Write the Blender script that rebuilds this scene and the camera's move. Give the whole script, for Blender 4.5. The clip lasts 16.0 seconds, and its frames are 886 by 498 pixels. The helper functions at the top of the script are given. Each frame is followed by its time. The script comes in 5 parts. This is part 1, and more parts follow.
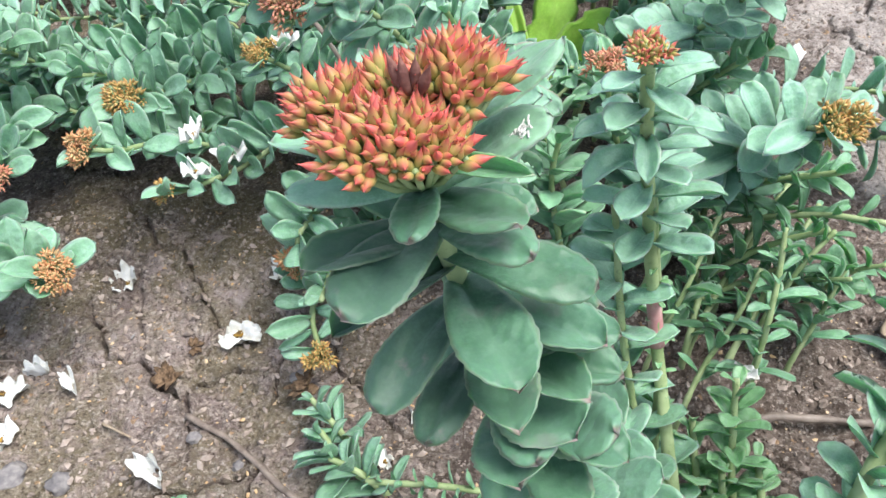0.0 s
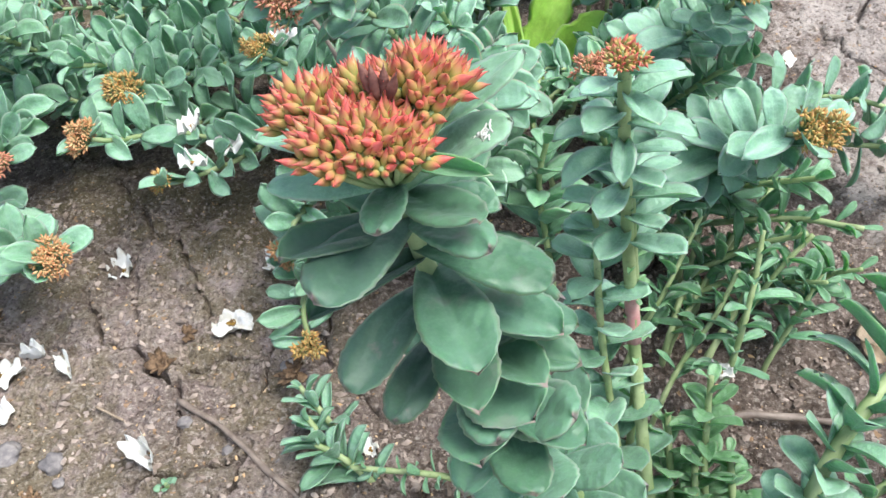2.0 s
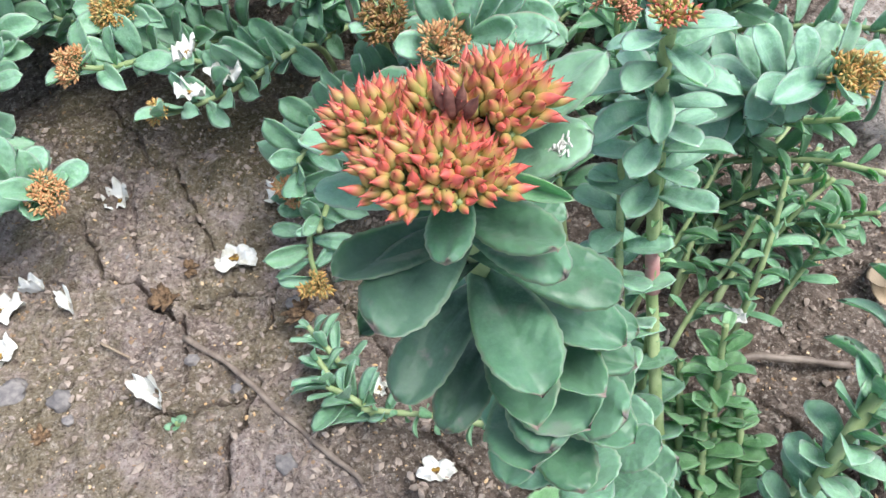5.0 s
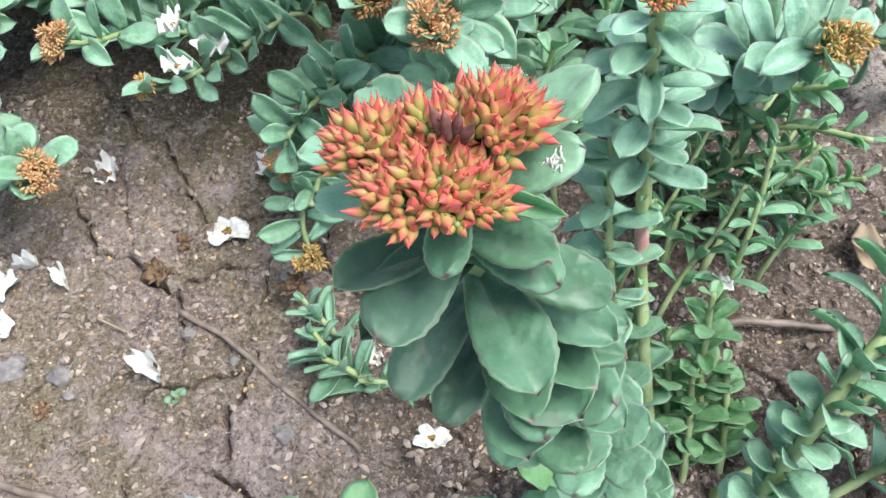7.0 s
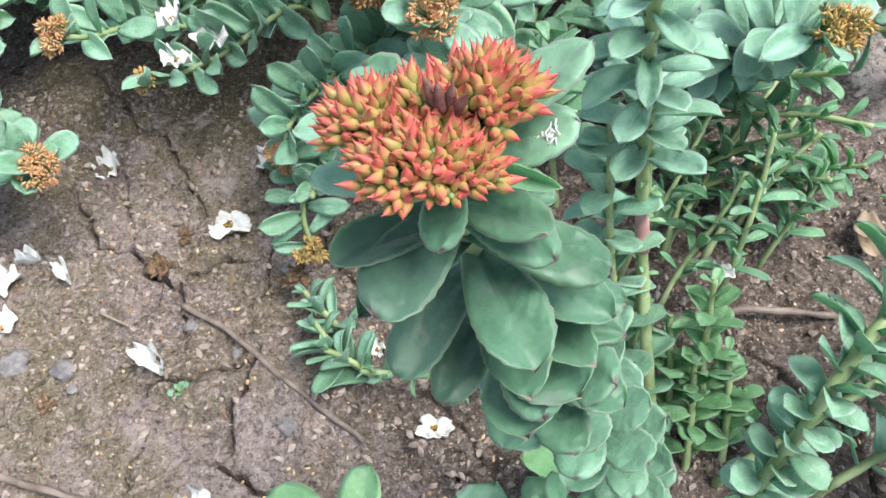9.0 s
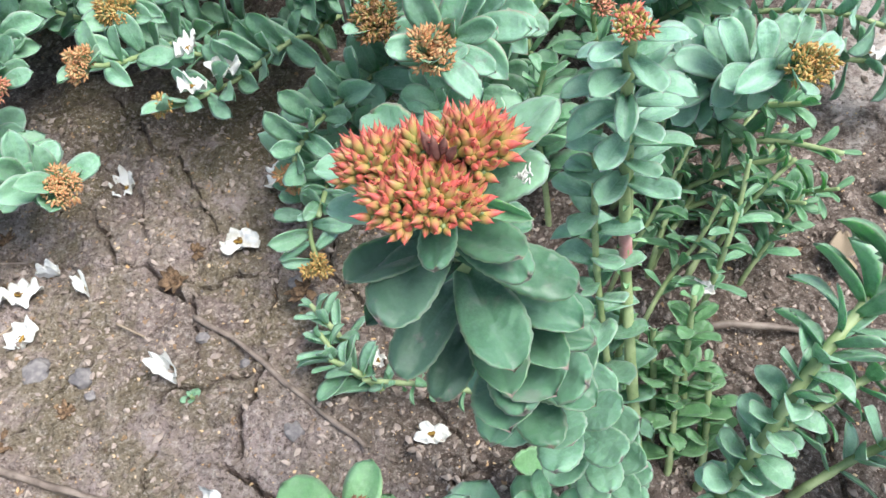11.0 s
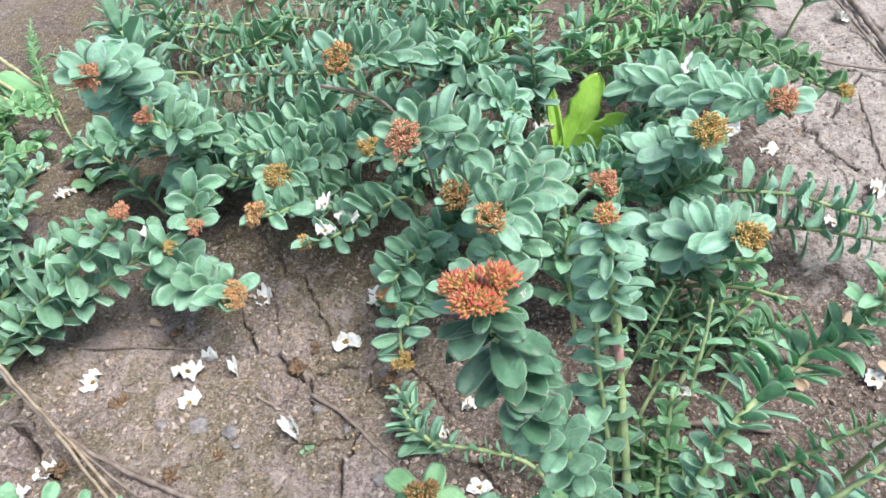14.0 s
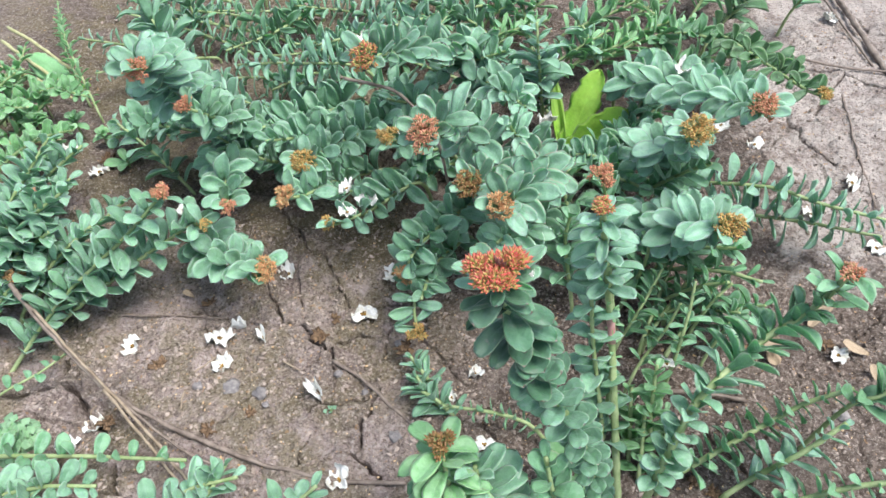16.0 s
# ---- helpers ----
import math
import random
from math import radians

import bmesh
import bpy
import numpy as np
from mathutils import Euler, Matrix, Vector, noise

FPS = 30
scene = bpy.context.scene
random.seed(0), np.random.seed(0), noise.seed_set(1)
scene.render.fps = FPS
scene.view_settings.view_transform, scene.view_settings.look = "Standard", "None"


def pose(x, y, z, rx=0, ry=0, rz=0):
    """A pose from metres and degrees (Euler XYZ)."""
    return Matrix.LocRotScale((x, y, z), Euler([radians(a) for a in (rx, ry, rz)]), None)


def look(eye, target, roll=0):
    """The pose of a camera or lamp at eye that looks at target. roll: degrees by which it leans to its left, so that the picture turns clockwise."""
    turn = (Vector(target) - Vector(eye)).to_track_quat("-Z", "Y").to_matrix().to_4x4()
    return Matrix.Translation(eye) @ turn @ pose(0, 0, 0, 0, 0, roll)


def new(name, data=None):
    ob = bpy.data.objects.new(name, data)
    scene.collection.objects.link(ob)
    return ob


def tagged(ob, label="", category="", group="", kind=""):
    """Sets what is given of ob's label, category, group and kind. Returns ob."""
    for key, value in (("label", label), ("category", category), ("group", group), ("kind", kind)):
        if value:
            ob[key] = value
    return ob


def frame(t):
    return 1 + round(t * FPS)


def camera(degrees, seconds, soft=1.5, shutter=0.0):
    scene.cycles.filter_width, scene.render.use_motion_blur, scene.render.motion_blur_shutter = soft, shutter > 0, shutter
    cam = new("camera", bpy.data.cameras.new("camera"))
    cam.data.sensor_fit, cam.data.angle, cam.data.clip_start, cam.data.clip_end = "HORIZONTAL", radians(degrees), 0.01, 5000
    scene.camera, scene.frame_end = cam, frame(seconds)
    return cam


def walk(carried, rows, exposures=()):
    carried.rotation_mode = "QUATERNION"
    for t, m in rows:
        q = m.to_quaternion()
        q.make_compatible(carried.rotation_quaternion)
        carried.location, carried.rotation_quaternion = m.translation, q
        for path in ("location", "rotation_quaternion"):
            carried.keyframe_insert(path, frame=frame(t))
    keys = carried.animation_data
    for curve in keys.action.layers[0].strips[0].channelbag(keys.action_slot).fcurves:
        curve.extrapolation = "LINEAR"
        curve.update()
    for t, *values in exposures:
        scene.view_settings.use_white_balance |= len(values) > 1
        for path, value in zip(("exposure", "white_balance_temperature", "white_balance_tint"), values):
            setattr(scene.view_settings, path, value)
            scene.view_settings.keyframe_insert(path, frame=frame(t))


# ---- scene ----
cam = camera(61.6, 16.0)
PATH = [
    (0, (0.033, 0.025, 0.54), (-0.188, 1.398, -0.897), -7.1),
    (0.5, (0.032, 0.023, 0.541), (-0.193, 1.391, -0.9), -6.9),
    (1, (0.035, 0.018, 0.546), (-0.189, 1.385, -0.896), -6.4),
    (1.5, (0.043, 0.013, 0.546), (-0.179, 1.38, -0.896), -5.9),
    (2, (0.043, 0.014, 0.55), (-0.174, 1.38, -0.894), -5.7),
    (2.5, (0.041, 0.013, 0.553), (-0.175, 1.382, -0.89), -5.4),
    (3, (0.034, 0.02, 0.553), (-0.182, 1.391, -0.887), -5.2),
    (3.5, (0.034, 0.022, 0.55), (-0.184, 1.397, -0.886), -5.4),
    (4, (0.028, 0.024, 0.551), (-0.187, 1.381, -0.902), -5.2),
    (4.5, (0.025, 0.032, 0.556), (-0.17, 1.293, -0.983), -5.0),
    (5, (0.021, 0.044, 0.558), (-0.153, 1.218, -1.052), -4.8),
    (5.2, (0.022, 0.042, 0.554), (-0.15, 1.2, -1.068), -4.9),
    (7.3, (0.019, 0.052, 0.572), (-0.118, 1.127, -1.109), -5.2),
    (7.5, (0.019, 0.049, 0.569), (-0.119, 1.142, -1.1), -5.6),
    (8, (0.02, 0.049, 0.57), (-0.127, 1.124, -1.11), -6.5),
    (8.5, (0.022, 0.048, 0.567), (-0.132, 1.116, -1.117), -6.6),
    (9, (0.021, 0.047, 0.568), (-0.13, 1.117, -1.115), -5.9),
    (9.2, (0.021, 0.05, 0.573), (-0.122, 1.099, -1.124), -5.4),
    (11.3, (0.026, 0.014, 0.616), (-0.127, 1.126, -1.039), -5.4),
    (11.5, (0.022, 0.002, 0.631), (-0.12, 1.122, -1.02), -5.1),
    (12, (0.033, -0.039, 0.672), (-0.13, 1.145, -0.932), -5.0),
    (12.5, (0.036, -0.063, 0.701), (-0.149, 1.167, -0.866), -5.1),
    (13, (0.045, -0.094, 0.735), (-0.214, 1.184, -0.782), -6.8),
    (13.5, (0.053, -0.127, 0.772), (-0.253, 1.197, -0.696), -7.3),
    (14, (0.062, -0.146, 0.797), (-0.278, 1.215, -0.628), -7.3),
    (14.5, (0.067, -0.168, 0.821), (-0.271, 1.182, -0.615), -7.5),
    (15, (0.061, -0.183, 0.837), (-0.264, 1.146, -0.622), -6.6),
    (15.5, (0.056, -0.193, 0.851), (-0.264, 1.128, -0.615), -6.0),
    (16, (0.057, -0.21, 0.872), (-0.269, 1.109, -0.596), -6.1),
]
walk(cam, [(t, look(eye, target, roll)) for t, eye, target, roll in PATH],
     exposures=[(0.0, 0.90), (5.0, 0.85), (9.0, 0.85), (11.5, 0.86), (14.0, 0.83), (16.0, 0.74)])

# ---- light: a bright overcast sky ----
world = bpy.data.worlds.new("overcast_sky")
scene.world = world
world.use_nodes = True
sky = world.node_tree.nodes.new("ShaderNodeTexSky")
sky.sky_type, sky.sun_disc = "NISHITA", False
sky.sun_elevation, sky.sun_rotation = radians(65), radians(94)
sky.air_density, sky.dust_density, sky.ozone_density = 1.0, 1.5, 1.0
backing = world.node_tree.nodes["Background"]
backing.inputs["Strength"].default_value = 0.13
grey = world.node_tree.nodes.new("ShaderNodeHueSaturation")
grey.inputs["Saturation"].default_value = 0.72
world.node_tree.links.new(sky.outputs[0], grey.inputs["Color"])
world.node_tree.links.new(grey.outputs[0], backing.inputs["Color"])
sun = new("sun", bpy.data.lights.new("sun", "SUN"))
sun.data.energy, sun.data.angle, sun.data.color = 3.0, radians(36), (1.0, 0.98, 0.95)
sun.matrix_world = look((1.5, 0.3, 3.2), (0, 0.4, 0))

# ---- materials ----
class Nodes:
    """A small wrapper for writing node materials."""

    def __init__(self, name, rough=0.6, spec=0.3):
        self.m = bpy.data.materials.new(name)
        self.m.use_nodes = True
        self.t = self.m.node_tree
        self.bsdf = self.t.nodes["Principled BSDF"]
        self.bsdf.inputs["Roughness"].default_value = rough
        self.bsdf.inputs["Specular IOR Level"].default_value = spec

    def put(self, socket, value):
        if isinstance(value, bpy.types.NodeSocket):
            self.t.links.new(value, socket)
        elif isinstance(value, tuple) and len(value) == 3 and socket.type == "RGBA":
            socket.default_value = (*value, 1)
        else:
            socket.default_value = value

    def coords(self, which="Object"):
        return self.t.nodes.new("ShaderNodeTexCoord").outputs[which]

    def uv(self):
        n = self.t.nodes.new("ShaderNodeSeparateXYZ")
        self.put(n.inputs[0], self.coords("UV"))
        return n.outputs[0], n.outputs[1]

    def rand(self):
        return self.t.nodes.new("ShaderNodeObjectInfo").outputs["Random"]

    def island(self):
        return self.t.nodes.new("ShaderNodeNewGeometry").outputs["Random Per Island"]

    def noise(self, vec, scale, detail=4.0, rough=0.55, w=None):
        n = self.t.nodes.new("ShaderNodeTexNoise")
        if w is not None:
            n.noise_dimensions = "4D"
            self.put(n.inputs["W"], w)
        self.put(n.inputs["Vector"], vec)
        n.inputs["Scale"].default_value, n.inputs["Detail"].default_value = scale, detail
        n.inputs["Roughness"].default_value = rough
        return n.outputs["Fac"]

    def math(self, op, a, b=0.0):
        n = self.t.nodes.new("ShaderNodeMath")
        n.operation = op
        self.put(n.inputs[0], a)
        self.put(n.inputs[1], b)
        return n.outputs[0]

    def span(self, value, low, high, to_low=0.0, to_high=1.0):
        n = self.t.nodes.new("ShaderNodeMapRange")
        n.interpolation_type = "SMOOTHSTEP"
        for k, v in zip(range(5), (value, low, high, to_low, to_high)):
            self.put(n.inputs[k], v)
        return n.outputs[0]

    def mix(self, fac, a, b, kind="MIX"):
        n = self.t.nodes.new("ShaderNodeMix")
        n.data_type, n.blend_type = "RGBA", kind
        self.put(n.inputs[0], fac)
        self.put(n.inputs[6], a)
        self.put(n.inputs[7], b)
        return n.outputs[2]

    def bump(self, height, strength, distance):
        n = self.t.nodes.new("ShaderNodeBump")
        n.inputs["Strength"].default_value, n.inputs["Distance"].default_value = strength, distance
        self.put(n.inputs["Height"], height)
        if self.bsdf.inputs["Normal"].links:
            self.t.links.new(self.bsdf.inputs["Normal"].links[0].from_socket, n.inputs["Normal"])
        self.t.links.new(n.outputs[0], self.bsdf.inputs["Normal"])

    def done(self, colour, rough=None):
        self.put(self.bsdf.inputs["Base Color"], colour)
        if rough is not None:
            self.put(self.bsdf.inputs["Roughness"], rough)
        return self.m


def leaf_material(name, deep, pale, edge, blush=0.0, rough=0.5, point=None):
    """Waxy succulent leaf: bloom in soft blotches, a paler midrib, a thin coloured margin and tip."""
    n = Nodes(name, rough, 0.5)
    p, (u, v), r = n.coords(), n.uv(), n.rand()
    seed = n.math("MULTIPLY", r, 37.0)
    blotch = n.noise(p, 2.6, 5, 0.6, seed)
    base = n.mix(n.span(blotch, 0.3, 0.7), deep, pale)
    base = n.mix(n.span(n.noise(p, 38, 3, 0.7, seed), 0.40, 0.72, 0.0, 0.35), base, tuple(min(1, c * 1.5) for c in pale))
    base = n.mix(n.span(n.noise(p, 9, 4, 0.65, n.math("ADD", seed, 2.0)), 0.50, 0.72, 0.0, 0.28), base, tuple(c * 0.75 for c in deep))
    # tip paler with bloom, foot kept darker as shade painted into the leaf
    base = n.mix(n.span(v, 0.15, 0.95, 0.0, 0.5), base, tuple(min(1, c * 1.12) for c in pale))
    side = n.math("ABSOLUTE", n.math("SUBTRACT", u, 0.5))
    rib = n.math("MULTIPLY", n.span(side, 0.0, 0.045, 0.35, 0.0), n.span(v, 0.9, 0.3))
    base = n.mix(rib, base, tuple(min(1, c * 1.45) for c in pale))
    rim = n.math("MULTIPLY", n.span(side, 0.43, 0.5), n.span(v, 0.15, 0.8))
    tip = n.span(v, 0.97, 1.0)
    stain = n.math("MULTIPLY", n.span(n.noise(p, 3.4, 4, 0.6, n.math("ADD", seed, 5.0)), 0.57, 0.70), blush)
    base = n.mix(n.math("MULTIPLY", rim, 0.6), base, edge)
    base = n.mix(n.math("MULTIPLY", tip, 0.75), base, point or edge)
    base = n.mix(stain, base, (0.22, 0.19, 0.19))
    speck = n.span(n.noise(p, 75, 1, 0.5, seed), 0.74, 0.8, 0.0, 0.5)
    base = n.mix(speck, base, (0.10, 0.085, 0.06))
    tone = n.mix(r, (0.78, 0.8, 0.76), (1.15, 1.12, 1.16))
    base = n.mix(1.0, base, tone, "MULTIPLY")
    n.bump(n.noise(p, 4, 2, 0.5, seed), 0.15, 0.04)
    n.bump(n.noise(p, 110, 2, 0.6), 0.08, 0.006)
    n.bsdf.inputs["Sheen Weight"].default_value = 0.16
    n.bsdf.inputs["Sheen Roughness"].default_value = 0.45
    n.bsdf.inputs["Sheen Tint"].default_value = (0.75, 0.92, 0.85, 1)
    n.bsdf.inputs["Subsurface Weight"].default_value = 0.3
    n.bsdf.inputs["Subsurface Radius"].default_value = (0.5, 1.0, 0.35)
    n.bsdf.inputs["Subsurface Scale"].default_value = 0.0025
    return n.done(base, n.span(blotch, 0.3, 0.7, rough - 0.08, rough + 0.12))


LEAF = {
    "blue": leaf_material("leaf_bluegreen", (0.094, 0.236, 0.139), (0.246, 0.432, 0.292), (0.44, 0.53, 0.42)),
    "pale": leaf_material("leaf_pale_bluegreen", (0.114, 0.272, 0.176), (0.252, 0.438, 0.314), (0.44, 0.50, 0.42)),
    "deep": leaf_material("leaf_mid_green", (0.062, 0.175, 0.080), (0.135, 0.285, 0.150), (0.24, 0.32, 0.18), 0.15),
    "green": leaf_material("leaf_green", (0.085, 0.235, 0.120), (0.195, 0.375, 0.220), (0.34, 0.42, 0.26)),
    "light": leaf_material("leaf_light_green", (0.115, 0.285, 0.110), (0.225, 0.425, 0.215), (0.34, 0.42, 0.20)),
    "dusk": leaf_material("leaf_bluegreen_red_edged", (0.100, 0.236, 0.150), (0.222, 0.398, 0.276), (0.34, 0.15, 0.15), 0.45),
    "dark": leaf_material("leaf_dark_olive", (0.060, 0.150, 0.065), (0.115, 0.225, 0.110), (0.19, 0.12, 0.08), 0.3),
    "main": leaf_material("leaf_bluegreen_pink_tipped", (0.039, 0.127, 0.068), (0.108, 0.234, 0.142), (0.24, 0.31, 0.21), 0.35, 0.47, (0.34, 0.20, 0.19)),
    "mid": leaf_material("leaf_bluegreen_lower", (0.060, 0.172, 0.098), (0.170, 0.325, 0.212), (0.32, 0.40, 0.29), 0.1, 0.5, (0.36, 0.26, 0.24)),
    # darker copy of the main leaf: dusky stain plus shade put into the colour
    "stained_shaded": leaf_material("leaf_dusky_shaded", (0.030, 0.084, 0.050), (0.070, 0.146, 0.095), (0.20, 0.25, 0.17), 0.9, 0.5, (0.30, 0.20, 0.18)),
    "weed": leaf_material("leaf_fresh_green", (0.190, 0.400, 0.035), (0.330, 0.560, 0.085), (0.19, 0.34, 0.05)),
}


def stem_material(name, low, high):
    n = Nodes(name, 0.5, 0.35)
    p = n.coords()
    c = n.mix(n.span(n.noise(p, 60, 4), 0.3, 0.7), low, high)
    c = n.mix(n.span(n.noise(p, 400, 2), 0.6, 0.75, 0, 0.5), c, tuple(x * 0.5 for x in low))
    n.bump(n.noise(p, 500, 3), 0.3, 0.001)
    return n.done(c)


STEM = stem_material("stem_pale_green", (0.225, 0.310, 0.130), (0.370, 0.455, 0.235))
STEM_PINK = stem_material("stem_pink", (0.48, 0.20, 0.21), (0.60, 0.40, 0.36))
STEM_DRY = stem_material("stem_dry_straw", (0.36, 0.36, 0.17), (0.52, 0.52, 0.30))
TWIG = stem_material("twig_bark", (0.145, 0.112, 0.092), (0.30, 0.245, 0.205))
STRAW = stem_material("straw", (0.24, 0.18, 0.125), (0.40, 0.325, 0.24))


def carpel_material(name, foot, belly, top, point):
    """Seed capsule: greenish foot, orange belly, red beak with a dark point."""
    n = Nodes(name, 0.42, 0.4)
    p, (u, v), r = n.coords(), n.uv(), n.island()
    shift = n.math("ADD", v, n.math("MULTIPLY", n.math("SUBTRACT", r, 0.5), 0.32))
    c = n.mix(n.span(shift, 0.14, 0.60), foot, belly)
    c = n.mix(n.span(shift, 0.42, 0.82), c, top)
    c = n.mix(n.span(v, 0.91, 0.97), c, point)
    c = n.mix(n.span(n.noise(p, 700, 3), 0.45, 0.75, 0.0, 0.15), c, belly)
    c = n.mix(1.0, c, n.mix(r, (0.75, 0.72, 0.7), (1.15, 1.15, 1.1)), "MULTIPLY")
    n.bump(n.noise(p, 900, 2), 0.15, 0.0006)
    return n.done(c)


HEAD = {
    "red": carpel_material("capsule_red", (0.40, 0.44, 0.14), (0.54, 0.370, 0.140), (0.53, 0.108, 0.098), (0.07, 0.015, 0.02)),
    "rust": carpel_material("capsule_rust", (0.50, 0.36, 0.19), (0.62, 0.32, 0.20), (0.50, 0.185, 0.130), (0.09, 0.03, 0.02)),
    "orange": carpel_material("capsule_orange", (0.52, 0.42, 0.22), (0.64, 0.40, 0.20), (0.48, 0.21, 0.10), (0.12, 0.05, 0.03)),
    "yellow": carpel_material("capsule_ochre", (0.46, 0.42, 0.17), (0.60, 0.42, 0.16), (0.46, 0.24, 0.085), (0.12, 0.05, 0.02)),
    "brown": carpel_material("capsule_brown", (0.28, 0.22, 0.08), (0.33, 0.19, 0.08), (0.22, 0.11, 0.05), (0.07, 0.03, 0.02)),
}


def plain(name, low, high, scale=300, rough=0.8, bump=0.4, spec=0.2):
    n = Nodes(name, rough, spec)
    p = n.coords()
    c = n.mix(n.span(n.noise(p, scale, 5), 0.3, 0.7), low, high)
    c = n.mix(1.0, c, n.mix(n.rand(), (0.8, 0.8, 0.8), (1.12, 1.1, 1.08)), "MULTIPLY")
    n.bump(n.noise(p, scale * 2, 4), bump, 0.0015)
    return n.done(c)


def petal_material():
    n = Nodes("petal_white", 0.6, 0.3)
    p = n.coords()
    c = n.mix(n.span(n.noise(p, 90, 4), 0.42, 0.72), (0.76, 0.77, 0.75), (0.64, 0.62, 0.53))
    c = n.mix(n.span(n.noise(p, 50, 3), 0.66, 0.78, 0, 0.6), c, (0.42, 0.30, 0.16))
    n.bump(n.noise(p, 260, 4), 0.5, 0.002)
    return n.done(c)


PETAL = petal_material()
POLLEN = plain("flower_eye_yellow", (0.38, 0.24, 0.05), (0.055, 0.030, 0.030), 170)
MAUVE = plain("withered_mauve", (0.17, 0.075, 0.065), (0.30, 0.15, 0.12), 400)
WITHERED = plain("withered_brown", (0.070, 0.046, 0.030), (0.25, 0.165, 0.100), 260)
PEBBLE = plain("pebble_grey", (0.17, 0.16, 0.165), (0.31, 0.29, 0.28), 160, 0.85)
DEAD_LEAF = plain("dead_leaf_tan", (0.31, 0.24, 0.165), (0.48, 0.39, 0.285), 120)
FLUFF = plain("white_mould", (0.6, 0.6, 0.58), (0.8, 0.8, 0.78), 600)


def soil_material():
    """Clay crust on the open ground, darker loam in the bed with plant shade coloured in, olive moss in places, grit
    and husks.
    """
    n = Nodes("soil_cracked_clay", 0.92, 0.15)
    p = n.coords()
    patch, mid, fine = n.noise(p, 4.5, 6, 0.62), n.noise(p, 24, 6, 0.66), n.noise(p, 240, 5, 0.7)
    c = n.mix(n.span(patch, 0.36, 0.60), (0.225, 0.174, 0.157), (0.470, 0.382, 0.358))
    c = n.mix(n.span(mid, 0.42, 0.62, 0, 0.7), c, (0.275, 0.230, 0.195))
    c = n.mix(n.span(n.noise(p, 60, 5, 0.7), 0.50, 0.64, 0, 0.7), c, (0.53, 0.45, 0.415))
    place = n.t.nodes.new("ShaderNodeSeparateXYZ")
    n.put(place.inputs[0], p)
    ragged = n.math("MULTIPLY", n.math("SUBTRACT", mid, 0.5), 0.5)
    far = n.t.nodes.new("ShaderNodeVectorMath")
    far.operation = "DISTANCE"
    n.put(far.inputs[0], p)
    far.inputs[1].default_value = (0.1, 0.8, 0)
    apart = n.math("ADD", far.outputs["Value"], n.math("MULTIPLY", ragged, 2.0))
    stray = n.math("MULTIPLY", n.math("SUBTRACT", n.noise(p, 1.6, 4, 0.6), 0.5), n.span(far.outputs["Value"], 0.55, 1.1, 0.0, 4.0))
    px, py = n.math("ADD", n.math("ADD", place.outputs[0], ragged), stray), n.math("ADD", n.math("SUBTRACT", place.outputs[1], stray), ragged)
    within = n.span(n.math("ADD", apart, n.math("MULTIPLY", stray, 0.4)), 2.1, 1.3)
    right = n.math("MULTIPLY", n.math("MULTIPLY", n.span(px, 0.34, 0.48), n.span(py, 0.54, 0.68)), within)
    # bed mask: dark loam, deepened in colour for the shade under the stems
    loam_shade = n.math("MULTIPLY", n.math("MAXIMUM", n.span(px, -0.16, 0.0), n.span(py, 0.48, 0.58)), n.math("SUBTRACT", 1.0, right))
    c = n.mix(n.math("MULTIPLY", n.math("MULTIPLY", loam_shade, within), 0.85), c, n.mix(n.span(n.noise(p, 75, 5, 0.7), 0.42, 0.62), (0.118, 0.090, 0.072), (0.240, 0.192, 0.160)))
    c = n.mix(n.math("MULTIPLY", n.math("SUBTRACT", 1.0, within), 0.85), c, n.mix(n.span(patch, 0.38, 0.6), (0.27, 0.225, 0.19), (0.44, 0.38, 0.335)))
    c = n.mix(n.math("MULTIPLY", right, 0.85), c, n.mix(n.span(mid, 0.36, 0.6), (0.38, 0.325, 0.295), (0.63, 0.565, 0.52)))
    moss = n.math("MULTIPLY", n.span(n.noise(p, 6.5, 5, 0.6), 0.40, 0.53), n.span(mid, 0.34, 0.54))
    c = n.mix(n.math("MULTIPLY", n.math("MULTIPLY", moss, within), n.span(px, 0.0, -0.15, 0.0, 0.62)), c, (0.225, 0.190, 0.105))
    grit = n.noise(p, 135, 4, 0.7)
    c = n.mix(n.span(grit, 0.56, 0.66, 0, 0.5), c, (0.60, 0.53, 0.47))
    c = n.mix(n.span(grit, 0.45, 0.34, 0, 0.65), c, (0.085, 0.062, 0.048))
    c = n.mix(n.span(fine, 0.54, 0.66, 0, 0.5), c, (0.64, 0.57, 0.50))
    c = n.mix(n.span(fine, 0.46, 0.34, 0, 0.7), c, (0.070, 0.050, 0.040))
    c = n.mix(n.span(n.noise(p, 110, 3, 0.5), 0.66, 0.71, 0, 0.75), c, (0.50, 0.32, 0.18))
    c = n.mix(n.span(n.noise(p, 48, 4, 0.6), 0.66, 0.72, 0, 0.7), c, (0.13, 0.080, 0.055))
    n.bump(mid, 0.8, 0.012)
    n.bump(n.noise(p, 90, 5, 0.65), 1.0, 0.009)
    n.bump(fine, 1.0, 0.0045)
    return n.done(c)


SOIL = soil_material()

# ---- tools ----
rng = random.Random(7)


